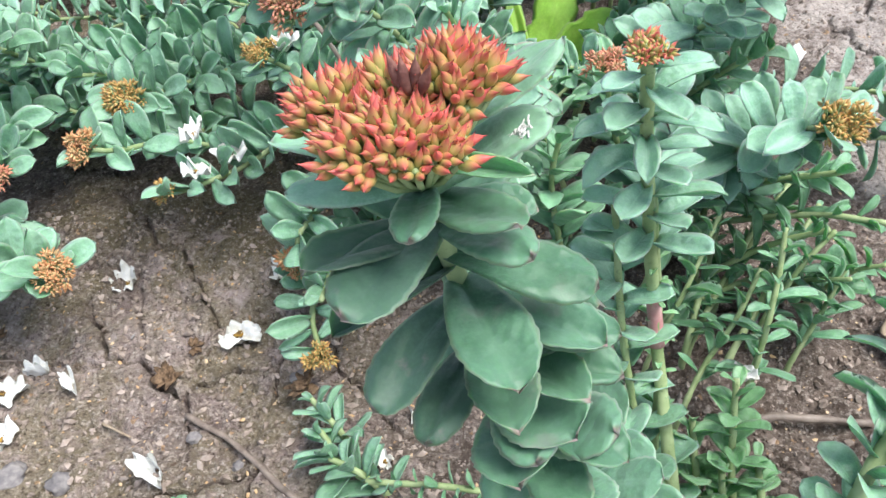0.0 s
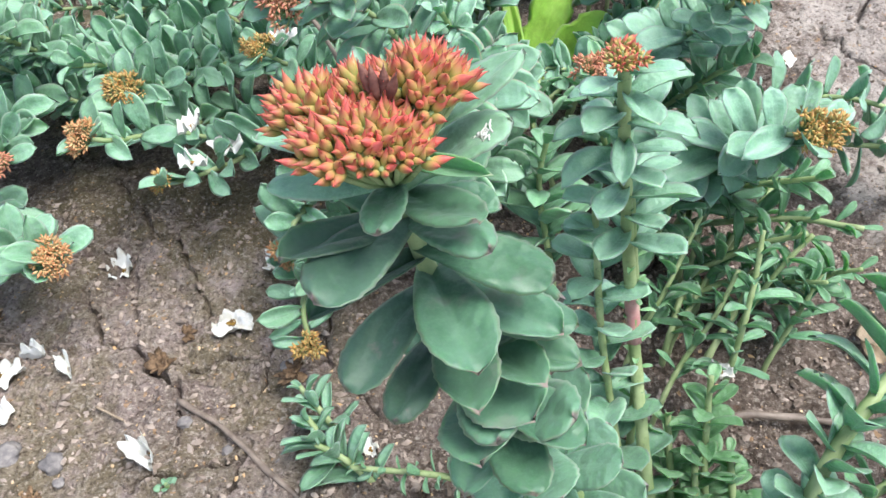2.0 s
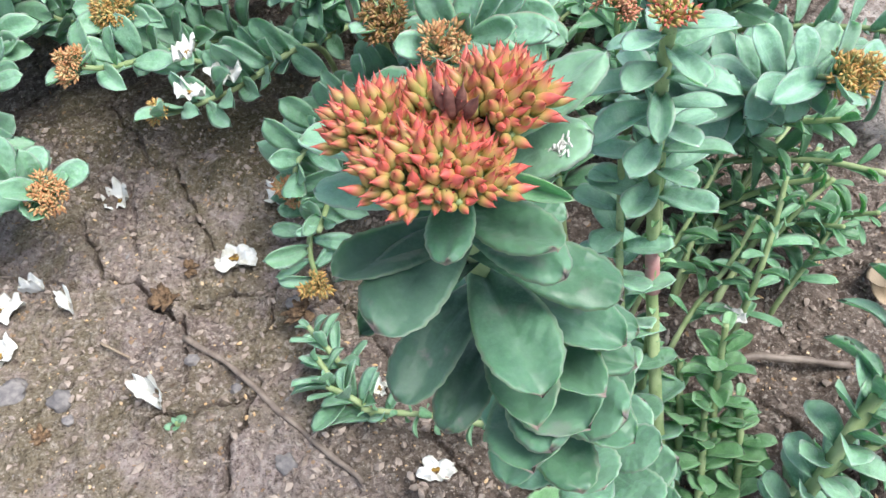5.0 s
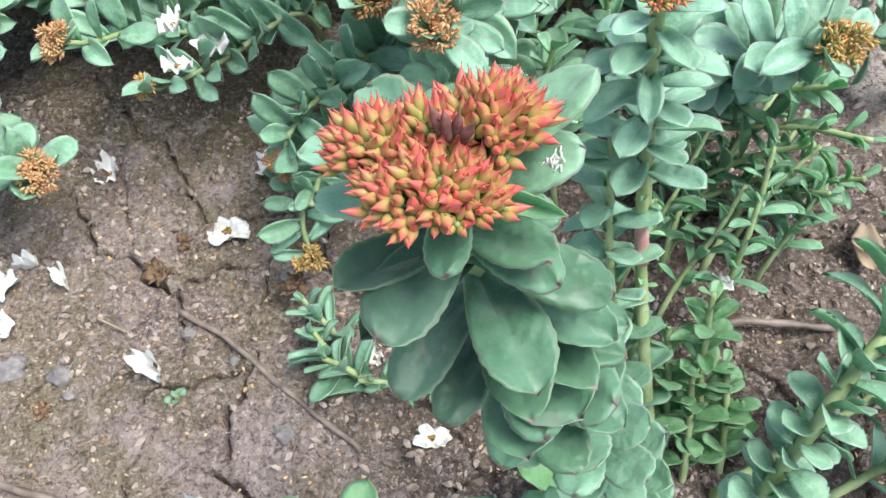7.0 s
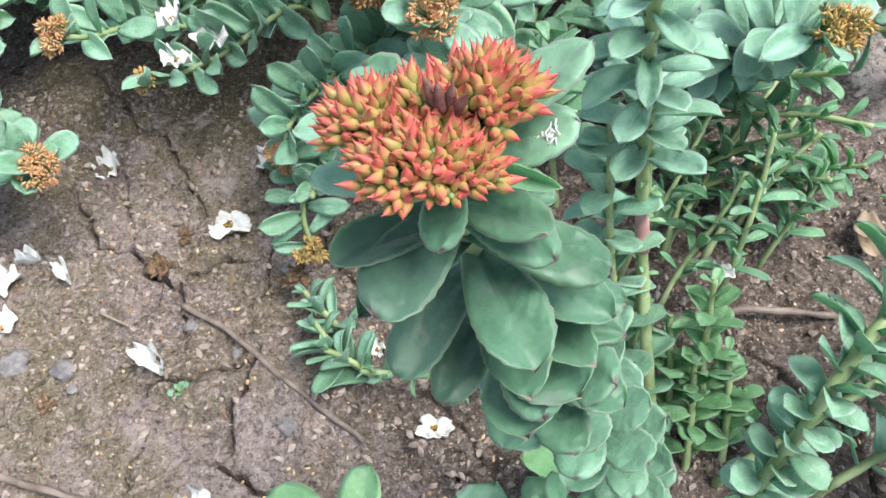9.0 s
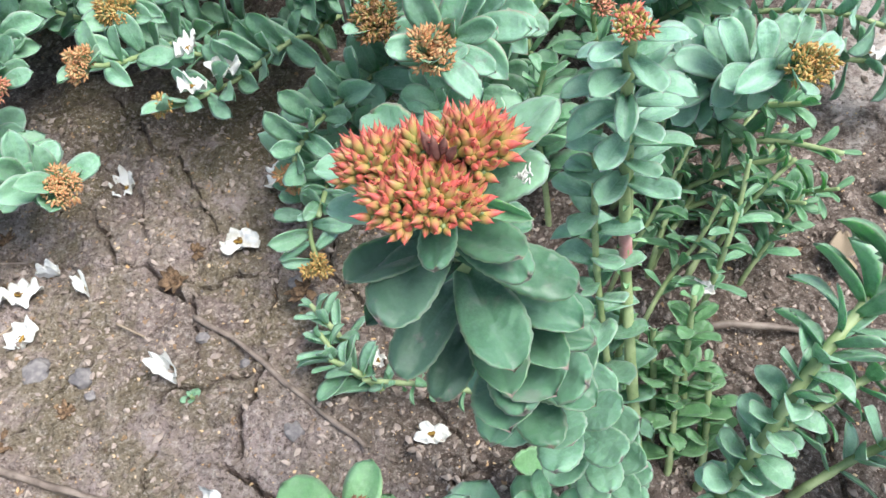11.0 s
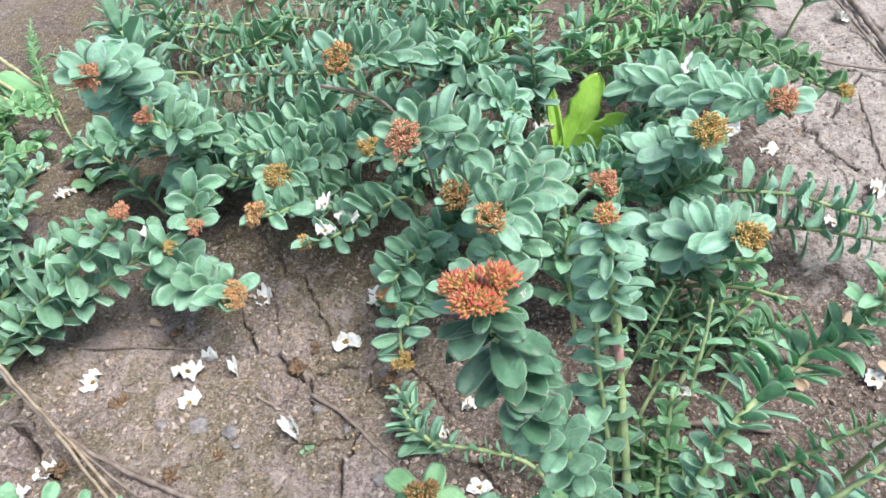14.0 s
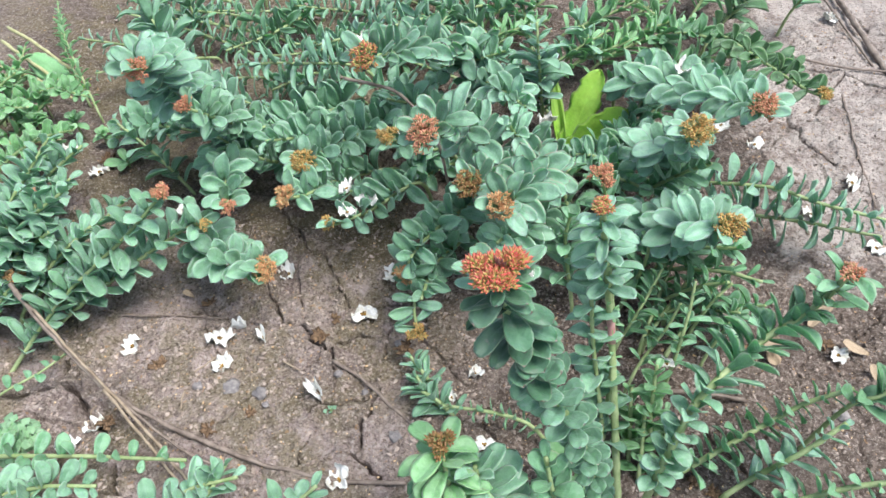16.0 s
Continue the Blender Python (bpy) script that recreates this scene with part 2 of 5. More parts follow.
def part(name, mesh, material, parent, label="", m=None, smooth=True):
    """Links a mesh as one object, under a thing or under a part, at the world pose m."""
    if isinstance(mesh, bmesh.types.BMesh):
        data = bpy.data.meshes.new(name)
        mesh.to_mesh(data)
        mesh.free()
        mesh = data
    if not mesh.materials:
        mesh.materials.append(material)
    if smooth:
        mesh.polygons.foreach_set("use_smooth", [True] * len(mesh.polygons))
    ob = new(name, mesh)
    if parent is not None:
        ob.parent = parent
        anchor = parent
        base = Matrix.Identity(4)
        while anchor is not None:
            base = anchor.matrix_basis @ base
            anchor = anchor.parent
        ob.matrix_basis = base.inverted() @ (m if m is not None else Matrix.Identity(4))
    elif m is not None:
        ob.matrix_basis = m
    if label:
        tagged(ob, label)
    return ob


def thing(name, at, label, category, group="", kind=""):
    ob = new(name)
    ob.empty_display_size = 0.01
    ob.matrix_basis = Matrix.Translation(at)
    return tagged(ob, label, category, group, kind)


def mesh_of(name, verts, faces, uvs=None):
    data = bpy.data.meshes.new(name)
    data.from_pydata([tuple(v) for v in verts], [], faces)
    if uvs is not None:
        layer = data.uv_layers.new(name="UVMap")
        index = np.empty(len(data.loops), dtype=np.int32)
        data.loops.foreach_get("vertex_index", index)
        layer.data.foreach_set("uv", np.asarray(uvs, dtype=np.float32)[index].ravel())
    data.update()
    return data


def spline(points, count):
    """Evenly spread points on a smooth curve through the given ones."""
    p = [Vector(q) for q in points]
    p = [p[0] * 2 - p[1], *p, p[-1] * 2 - p[-2]]
    fine = []
    for i in range(1, len(p) - 2):
        a, b, c, d = p[i - 1:i + 3]
        for k in range(24):
            t = k / 24
            fine.append(0.5 * (2 * b + (c - a) * t + (2 * a - 5 * b + 4 * c - d) * t * t + (3 * b - a - 3 * c + d) * t ** 3))
    fine.append(p[-2])
    run = [0.0]
    for a, b in zip(fine, fine[1:]):
        run.append(run[-1] + (b - a).length)
    out, j = [], 0
    for k in range(count):
        s = run[-1] * k / (count - 1)
        while j < len(run) - 2 and run[j + 1] < s:
            j += 1
        f = (s - run[j]) / max(1e-9, run[j + 1] - run[j])
        out.append(fine[j].lerp(fine[j + 1], min(1, max(0, f))))
    return out, run[-1]


def tube(points, r0, r1, sides=8, wobble=0.0, knots=0.0):
    """A tapered tube along points, closed at both ends."""
    verts, faces = [], []
    n = len(points)
    side = Vector((0.31, 0.77, 0.55))
    for i, q in enumerate(points):
        t = (points[min(n - 1, i + 1)] - points[max(0, i - 1)]).normalized()
        x = (side - t * side.dot(t)).normalized()
        y = t.cross(x)
        side = x
        r = r0 + (r1 - r0) * i / (n - 1)
        r *= 1 + knots * (1 if i % 5 == 0 else 0)
        for k in range(sides):
            a = 2 * math.pi * k / sides
            e = r * (1 + wobble * noise.noise(q * 90 + Vector((k, 0, 0))))
            verts.append(q + (x * math.cos(a) + y * math.sin(a)) * e)
    for i in range(n - 1):
        for k in range(sides):
            a, b = i * sides + k, i * sides + (k + 1) % sides
            faces.append((a, b, b + sides, a + sides))
    faces.append(tuple(range(sides - 1, -1, -1)))
    faces.append(tuple(range((n - 1) * sides, n * sides)))
    return verts, faces


def frame_of(at, along, up, scale=(1, 1, 1)):
    """A pose with y along a direction and z as near to up as can be."""
    y = along.normalized()
    z = up - y * up.dot(y)
    z = z.normalized() if z.length > 1e-5 else y.orthogonal().normalized()
    x = y.cross(z)
    m = Matrix((x, y, z)).transposed().to_4x4()
    m.translation = at
    return m @ Matrix.Diagonal((*scale, 1))


def leaf_mesh(name, seed, across=4, along=7, curl=0.12, cup=0.16, teeth=0.0, ratio=0.5, thick=0.035, lobes=0.0, power=0.8, fold=0.0, tip=3.6):
    """A thick leaf, one unit long from its foot at the origin along y, upper face to z."""
    r = random.Random(seed)
    bend, twist, wave, ph = curl * r.uniform(0.5, 1.5), r.uniform(-0.25, 0.25), r.uniform(0.012, 0.034), r.uniform(0, 6)
    sway = r.uniform(-0.05, 0.05)
    rows = [((j / 40) + 0.11) ** power * (1 - (j / 40) ** tip) ** 0.58 for j in range(40)]
    peak = max(rows)
    top, low, uvs_top, verts, uvs, faces = {}, {}, {}, [], [], []
    for j in range(along + 1):
        v = (j / along) ** 0.93
        w = ratio / 2 * ((v + 0.11) ** power) * max(0.0, 1 - v ** tip) ** 0.58 / peak
        if teeth and v > 0.4:
            w *= 1 + teeth * (0.5 - (j % 3) / 2) * (v - 0.4)
        if lobes:
            w *= 1 - lobes * (1 - (j % 6) / 5) * (1 if v < 0.8 else 0.3)
        w = max(w, 0.0005)
        for i in range(across + 1):
            u = 2 * i / across - 1
            x = u * w
            z = cup * abs(u) ** 1.8 * w - bend * v * v - 0.03 * math.exp(-(u / 0.2) ** 2) * (1 - v) + wave * math.sin(5 * v + 3 * u + ph) * abs(u)
            z += twist * x * v + fold * abs(x) + 0.06 * v * noise.noise(Vector((u * 1.1, v * 2.4, seed * 1.7)))
            x += sway * v * v
            y = v - bend * bend * v ** 3 * 0.5
            h = thick * (0.35 + 0.65 * (1 - v) ** 0.5) * (1 - u * u) ** 0.5
            edge = i in (0, across) or j in (0, along)
            top[i, j] = len(verts)
            verts.append((x, y, z + (0 if edge else h / 2)))
            uvs.append((i / across, v))
            low[i, j] = top[i, j]
            if not edge:
                low[i, j] = len(verts)
                verts.append((x, y, z - h / 2))
                uvs.append((i / across, v))
    for j in range(along):
        for i in range(across):
            faces.append((top[i, j], top[i + 1, j], top[i + 1, j + 1], top[i, j + 1]))
            faces.append((low[i, j + 1], low[i + 1, j + 1], low[i + 1, j], low[i, j]))
    return mesh_of(name, verts, faces, uvs)


def spindle(verts, faces, uvs, at, along, length, radius, sides=8, rings=7, bend=None):
    """Adds one seed capsule: a swollen body that narrows to a beak."""
    m = frame_of(at, along, Vector((0.3, 0.5, 0.8)))
    first = len(verts)
    for j in range(rings + 1):
        v = j / rings
        r = radius * (0.62 + 0.38 * math.sin(math.pi / 2 * min(1, v / 0.42)))
        r *= max(0.03 + 0.95 * (1 - v), 1 - max(0.0, (v - 0.32) / 0.56) ** 2.2) if v < 0.86 else 0.03 + 0.95 * (1 - v)
        for k in range(sides):
            a = 2 * math.pi * k / sides
            verts.append(m @ Vector((r * math.cos(a), v * length, r * math.sin(a))) + (bend * v ** 3 if bend else Vector()))
            uvs.append((k / sides, v))
    for j in range(rings):
        for k in range(sides):
            a, b = first + j * sides + k, first + j * sides + (k + 1) % sides
            faces.append((b, a, a + sides, b + sides))
    faces.append(tuple(range(first, first + sides)))
    faces.append(tuple(range(first + (rings + 1) * sides - 1, first + rings * sides - 1, -1)))


def capsules(name, seed, count, length, radius, spread, sides=8, rings=7):
    """A ring of seed capsules that stand together and lean apart, along z."""
    r = random.Random(seed)
    verts, faces, uvs = [], [], []
    for k in range(count):
        a = 2 * math.pi * (k + r.uniform(-0.15, 0.15)) / count
        out = Vector((math.cos(a), math.sin(a), 0))
        spindle(verts, faces, uvs, out * radius * 0.85, Vector((0, 0, 1)) + out * spread * r.uniform(0.6, 1.4),
                length * r.uniform(0.85, 1.12), radius * r.uniform(0.9, 1.1), sides, rings, out * length * 0.10)
    return mesh_of(name, verts, faces, uvs)


# value noise and the lie of the ground
table = np.random.RandomState(3).rand(64, 64)


def soft_noise(x, y):
    xi, yi = np.floor(x).astype(int), np.floor(y).astype(int)
    fx, fy = x - xi, y - yi
    fx, fy = fx * fx * (3 - 2 * fx), fy * fy * (3 - 2 * fy)
    a, b = table[xi % 64, yi % 64], table[(xi + 1) % 64, yi % 64]
    c, d = table[xi % 64, (yi + 1) % 64], table[(xi + 1) % 64, (yi + 1) % 64]
    return (a * (1 - fx) + b * fx) * (1 - fy) + (c * (1 - fx) + d * fx) * fy - 0.5


CRACKS = []


def crack(width, depth, *points):
    CRACKS.append((width, depth, points))


crack(0.0070, 0.024, (-0.719, 0.228), (-0.667, 0.246), (-0.636, 0.256), (-0.609, 0.255))
crack(0.0060, 0.020, (-0.636, 0.256), (-0.643, 0.284), (-0.654, 0.308))
crack(0.0085, 0.024, (-0.609, 0.255), (-0.585, 0.226), (-0.538, 0.201))
crack(0.0070, 0.022, (-0.498, 0.148), (-0.485, 0.112))
crack(0.0030, 0.010, (-0.372, 0.383), (-0.349, 0.394), (-0.319, 0.397), (-0.299, 0.374), (-0.266, 0.362))
crack(0.0024, 0.008, (-0.266, 0.362), (-0.259, 0.383), (-0.228, 0.395), (-0.187, 0.401))
crack(0.0026, 0.009, (-0.187, 0.401), (-0.187, 0.357))
crack(0.0022, 0.008, (-0.266, 0.362), (-0.257, 0.339), (-0.245, 0.331))
crack(0.0030, 0.012, (-0.383, 0.225), (-0.370, 0.243), (-0.358, 0.269), (-0.343, 0.296))
crack(0.0032, 0.012, (-0.267, 0.263), (-0.250, 0.273), (-0.230, 0.272), (-0.201, 0.284), (-0.180, 0.290))
crack(0.0034, 0.012, (-0.181, 0.306), (-0.180, 0.290), (-0.190, 0.255), (-0.190, 0.232), (-0.188, 0.208))
crack(0.0026, 0.010, (-0.256, 0.212), (-0.260, 0.195), (-0.257, 0.178))
crack(0.0038, 0.014, (-0.199, 0.208), (-0.179, 0.196), (-0.155, 0.178))
crack(0.0020, 0.007, (-0.387, 0.455), (-0.360, 0.414), (-0.349, 0.394))
crack(0.0022, 0.008, (-0.197, 0.447), (-0.183, 0.422), (-0.187, 0.401))
crack(0.0030, 0.012, (0.431, 0.960), (0.459, 0.889), (0.496, 0.832))
crack(0.0036, 0.014, (0.480, 0.963), (0.551, 1.090), (0.618, 1.040))


def lie(x, y):
    """Height of the ground, cracks included, for arrays of places."""
    x, y = np.asarray(x, dtype=float), np.asarray(y, dtype=float)
    z = 0.024 * soft_noise(x * 5 + 7, y * 5 + 3) + 0.013 * soft_noise(x * 19, y * 19) + 0.008 * soft_noise(x * 55, y * 55)
    z = z + 0.004 * soft_noise(x * 130, y * 130) + 0.0026 * soft_noise(x * 270, y * 270)
    wx = x + 0.009 * soft_noise(x * 60, y * 60 + 9) + 0.004 * soft_noise(x * 170, y * 170)
    wy = y + 0.009 * soft_noise(x * 60 + 31, y * 60) + 0.004 * soft_noise(x * 170 + 5, y * 170)
    for width, depth, points in CRACKS:
        d = np.full(x.shape, 9.0)
        for (ax, ay), (bx, by) in zip(points, points[1:]):
            lx, ly = bx - ax, by - ay
            t = np.clip(((wx - ax) * lx + (wy - ay) * ly) / (lx * lx + ly * ly), 0, 1)
            d = np.minimum(d, np.hypot(wx - ax - t * lx, wy - ay - t * ly))
        w = width * 1.05 * (0.75 + 1.1 * (soft_noise(x * 30, y * 30) + 0.3))
        z = z - 1.9 * depth * np.exp(-(d / np.maximum(w * 0.44, 0.0011)) ** 4) + 0.0016 * np.exp(-((d - 0.008) / 0.006) ** 2)
    # a finer net of shallow cracks
    seeds = np.random.RandomState(11).rand(260, 2) * (1.9, 1.7) - (1.0, 0.1)
    first, second = np.full(x.shape, 9.0), np.full(x.shape, 9.0)
    for sx, sy in seeds:
        d = np.hypot(wx - sx, wy - sy)
        second = np.minimum(second, np.maximum(first, d))
        first = np.minimum(first, d)
    gap = second - first
    fade = np.clip(4 * soft_noise(x * 8 + 3, y * 8) + 0.15, 0, 1)
    return z - 0.010 * np.exp(-(gap / 0.0024) ** 4) * fade



# ---- ground: one sheet out to the horizon, fine where the camera is near ----
def steps(low, high, fine, close, far=60.0):
    inner = []
    at = low
    while at < high:
        inner.append(at)
        at += fine if close[0] < at < close[1] else fine * 1.75
    inner = inner if high - inner[-1] > fine * 0.5 else inner[:-1]
    grow, outer_low, outer_high = fine, [], []
    a, b = low, high
    while a > -far:
        grow *= 1.3
        a, b = a - grow, b + grow
        outer_low.append(a)
        outer_high.append(b)
    return np.array(outer_low[::-1] + inner + [high] + outer_high)


xs, ys = steps(-0.85, 0.68, 0.0013, (-0.72, -0.12)), steps(0.02, 1.30, 0.0013, (0.11, 0.52))
gx, gy = np.meshgrid(xs, ys, indexing="ij")
gz = lie(gx, gy)
away = np.clip((np.hypot(gx, gy - 0.5) - 1.1) / 1.2, 0, 1)
gz = gz * (1 - 0.95 * away)
nx, ny = gx.shape
ids = np.arange(nx * ny).reshape(nx, ny)
quads = np.stack([ids[:-1, :-1], ids[1:, :-1], ids[1:, 1:], ids[:-1, 1:]], axis=-1).reshape(-1, 4)
ground_data = bpy.data.meshes.new("ground")
ground_data.vertices.add(nx * ny)
ground_data.vertices.foreach_set("co", np.stack([gx, gy, gz], axis=-1).astype(np.float32).ravel())
ground_data.loops.add(quads.size)
ground_data.loops.foreach_set("vertex_index", quads.astype(np.int32).ravel())
ground_data.polygons.add(len(quads))
ground_data.polygons.foreach_set("loop_start", np.arange(0, quads.size, 4, dtype=np.int32))
ground_data.update(calc_edges=True)
ground_data.validate()
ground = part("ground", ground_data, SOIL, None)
tagged(ground, "grey-brown cracked clay soil with mossy patches", "ground", kind="structure")


def ground_at(x, y):
    """Height of the built sheet at a place."""
    i, j = np.searchsorted(xs, x) - 1, np.searchsorted(ys, y) - 1
    i, j = min(max(i, 0), nx - 2), min(max(j, 0), ny - 2)
    f, g = (x - xs[i]) / (xs[i + 1] - xs[i]), (y - ys[j]) / (ys[j + 1] - ys[j])
    return float((gz[i, j] * (1 - f) + gz[i + 1, j] * f) * (1 - g) + (gz[i, j + 1] * (1 - f) + gz[i + 1, j + 1] * f) * g)

# ---- the stonecrop bed ----
LEAVES = [leaf_mesh("leaf", 20 + k, 6, 10, (0.02, 0.12, 0.22, 0.30, -0.08)[k % 5], (0.25, 0.1, 0.40, 0.0)[k % 4], fold=(0.25, 0.1, 0.45)[k % 3], teeth=0.05, power=(0.62, 0.72, 0.55)[k % 3], tip=(3.4, 2.8, 4.2)[k % 3]) for k in range(10)]
SLIM = [leaf_mesh("slim_leaf", 50 + k, 4, 9, (0.02, 0.1, 0.18)[k % 3], 0.4, ratio=0.3) for k in range(6)]
POOL = {}


def leaf_of(tint, slim, k):
    """One of the shared leaf meshes in that tint."""
    pool = SLIM if slim else LEAVES
    key = (tint, slim, k % len(pool))
    if key not in POOL:
        data = pool[key[2]].copy()
        data.materials.append(LEAF[tint])
        data.polygons.foreach_set("use_smooth", [True] * len(data.polygons))
        POOL[key] = data
    return POOL[key]


def flower_head(parent, at, axis, size, kind, seed, shape=0.5):
    """A flat-topped cluster of seed capsules on short stalks."""
    r = random.Random(seed)
    verts, faces, uvs = [], [], []
    stalk_v, stalk_f = [], []
    m = frame_of(at, axis.orthogonal(), axis)
    unit = 0.0021 + 0.012 * min(size, 0.05)
    lumps, turn = (3 if size < 0.03 else 5), r.uniform(0, 6)
    tufts = [Vector((0.29 * math.cos(turn + 6.283 * q / lumps), 0.29 * math.sin(turn + 6.283 * q / lumps), r.uniform(-0.14, 0.12))) * size * r.uniform(0.7, 1.15) for q in range(lumps)]
    count = max(12, int(2.0 * (size / (unit * 2.0)) ** 2))
    hub = m @ Vector((0, 0, -size * 0.45))
    for k in range(count):
        f = ((k // len(tufts) + 0.5) / (count / len(tufts))) ** 0.5
        a = k * 2.39996 + r.uniform(-0.5, 0.5)
        if r.random() < 0.10:
            continue
        out = Vector((math.cos(a) * f, math.sin(a) * f, 0))
        tuft = tufts[k % len(tufts)]
        local = tuft + out * size * 0.25 * r.uniform(0.75, 1.2) + Vector((0, 0, size * shape * (0.35 - f * f * 0.5) + r.uniform(-0.09, 0.09) * size))
        way = Vector((0, 0, 0.55)) + out * 0.9 + tuft / size * 1.3 + Vector((r.uniform(-0.9, 0.9), r.uniform(-0.9, 0.9), r.uniform(-0.4, 0.4)))
        w = (m.to_3x3() @ way).normalized()
        p = m @ local
        plump = r.uniform(0.75, 1.2)
        for c in range(r.choice((3, 4, 4, 5))):
            b = c * 1.6 + a
            o = (w.orthogonal().normalized() * math.cos(b) + w.cross(w.orthogonal().normalized()) * math.sin(b))
            spindle(verts, faces, uvs, p + o * unit * 0.48, w + o * 0.5 * r.uniform(0.5, 1.5), unit * plump * r.uniform(1.6, 2.5), unit * plump * 0.43, 6, 5)
        tv, tf = tube([hub, hub.lerp(p, 0.5) - axis * size * 0.04, p], 0.0007, 0.0006, 4)
        stalk_f += [tuple(i + len(stalk_v) for i in f) for f in tf]
        stalk_v += tv
    head = part("flower_head", mesh_of("flower_head", verts, faces, uvs), HEAD[kind], parent,
                {"red": "red seed capsules", "rust": "rust-brown withered seed capsules", "orange": "dull orange withered capsules",
                 "yellow": "ochre withered capsules", "brown": "dry brown capsules"}[kind])
    part("stalk_fan", mesh_of("stalk_fan", stalk_v, stalk_f), STEM, head)
    return head


WORDS = {"blue": "blue-green fleshy leaves", "green": "green fleshy leaves", "light": "fresh light-green leaves",
         "pale": "pale grey-green fleshy leaves", "deep": "mid-green pointed leaves", "dusk": "red-edged blue-green leaves", "dark": "dark olive leaves"}
count_shoots = 0
plant_bodies = []


def shoot(*points, leaf=0.04, ratio=0.5, gap=0.008, start=0.1, angle=60, tint="blue", head="", size=0.03, girth=0.0028, stout=0.0, stiff=0.0, dome=0.5):
    """One stonecrop stem from its root to its tip, with leaves all round it and a seed head at its end."""
    global count_shoots
    count_shoots += 1
    r = random.Random(100 + count_shoots)
    leaf, gap = leaf * 1.24, gap * 0.84
    angle += 9 if head else 0
    pts = [Vector(p) for p in points]
    back = (pts[0] - pts[1])
    back.z = 0
    foot = pts[0] + (back.normalized() if back.length > 1e-4 else Vector((0, 0, 0))) * (0.2 * pts[0].z + 0.006)
    foot.z = ground_at(foot.x, foot.y) - 0.012
    body, length = spline([foot, *pts], max(14, int(14 * len(pts))))
    flower = {"red": "a red seed head", "rust": "a rusty seed head", "orange": "an orange-brown seed head",
              "yellow": "an ochre seed head", "brown": "a dry brown seed head"}.get(head, "")
    habit = "lying along the soil" if points[-1][2] < 0.11 else "rising from soil"
    label = "stonecrop with " + WORDS[tint] + (" and " + flower if flower else ", " + habit)
    plant = thing("stonecrop_plant", foot, label, "plant", "stonecrop stems in the bed")
    v, f = tube(body, girth * 1.15, girth * 0.8, 8, 0.12, 0.12)
    part("stem", mesh_of("stem", v, f), STEM, plant)
    lead = (foot - pts[0]).length / length
    begin = lead + start * (1 - lead)
    total = max(4, int(length * (1 - begin) / gap))
    for k in range(total):
        s = begin + (1 - begin) * (k + 0.5) / total
        at = s * (len(body) - 1)
        i = min(len(body) - 2, int(at))
        p = body[i].lerp(body[i + 1], at - i)
        t = (body[i + 1] - body[i]).normalized()
        x = t.orthogonal().normalized()
        y = t.cross(x)
        a = k * 2.39996 + r.uniform(-0.25, 0.25)
        out = x * math.cos(a) + y * math.sin(a)
        near_tip = max(0.0, (s - 0.78) / 0.22)
        lean = radians(angle + r.uniform(-9, 9) - near_tip * (4 if head else 24))
        way = t * math.cos(lean) + out * math.sin(lean)
        if way.z < -0.15 and not stiff:
            way.z *= -0.35
        way.z += 0.12 * (1 - stiff)
        q = p + way.normalized() * leaf
        low = ground_at(q.x, q.y) + 0.003
        if q.z < low:
            way.z += (low - q.z) / leaf
        up = t * (0.8 + stiff) + Vector((r.uniform(-0.25, 0.25), r.uniform(-0.25, 0.25), 0.75 - 0.6 * stiff))
        grow = leaf * r.uniform(0.8, 1.12) * (0.72 + 0.36 * math.sin(math.pi * min(1, s * 1.05) ** 0.8)) * (1 + (0.08 if head else -0.35) * near_tip)
        slim = ratio < 0.34
        old = min(1.0, max(0.0, (0.70 - s) / 0.2)) * stout
        grow *= 1 - 0.50 * old
        wide = grow * ratio * (1 + 0.75 * old) / (0.3 if slim else 0.5) * r.uniform(0.9, 1.1)
        part("leaf", leaf_of("blue" if old > 0.3 else tint, slim, r.randrange(24)), None, plant, m=frame_of(p + out * girth * 0.6, way, up, (wide, grow, grow)), smooth=False)
    if head:
        t = (body[-1] - body[-2]).normalized()
        axis = (t * 0.6 + Vector((0, -0.12, 0.8))).normalized()
        flower_head(plant, body[-1] + axis * size * 0.25, axis, size * 0.88, head, 300 + count_shoots, dome)
    plant_bodies.append((plant, body))
    return plant


# ---- the tall stonecrop in front ----
AXIS = [(0.121, 0.176, -0.012), (0.104, 0.169, 0.10), (0.078, 0.166, 0.205), (0.050, 0.164, 0.27), (0.026, 0.165, 0.33), (0.013, 0.168, 0.38), (0.006, 0.166, 0.428)]
axis_points, axis_length = spline(AXIS, 60)
tall = thing("stonecrop_plant", AXIS[0], "tall stonecrop with overlapping blue-green leaves and red seed head", "plant", "stonecrop stems in the bed")
sv, sf = tube(axis_points, 0.0042, 0.0030, 12, 0.08)
part("stem", mesh_of("stem", sv, sf), STEM, tall)
FINE = []
for k in range(8):
    data = leaf_mesh("broad_leaf", 80 + k, 12, 26, (0.06, 0.14, 0.20, 0.10)[k % 4], (0.12, -0.10, 0.20, -0.02)[k % 4], teeth=0.15, thick=0.05, power=0.58, tip=4.0, fold=(0.2, 0.1, 0.3, 0.05)[k % 4])
    data.materials.append(LEAF["main"])
    data.polygons.foreach_set("use_smooth", [True] * len(data.polygons))
    FINE.append(data)


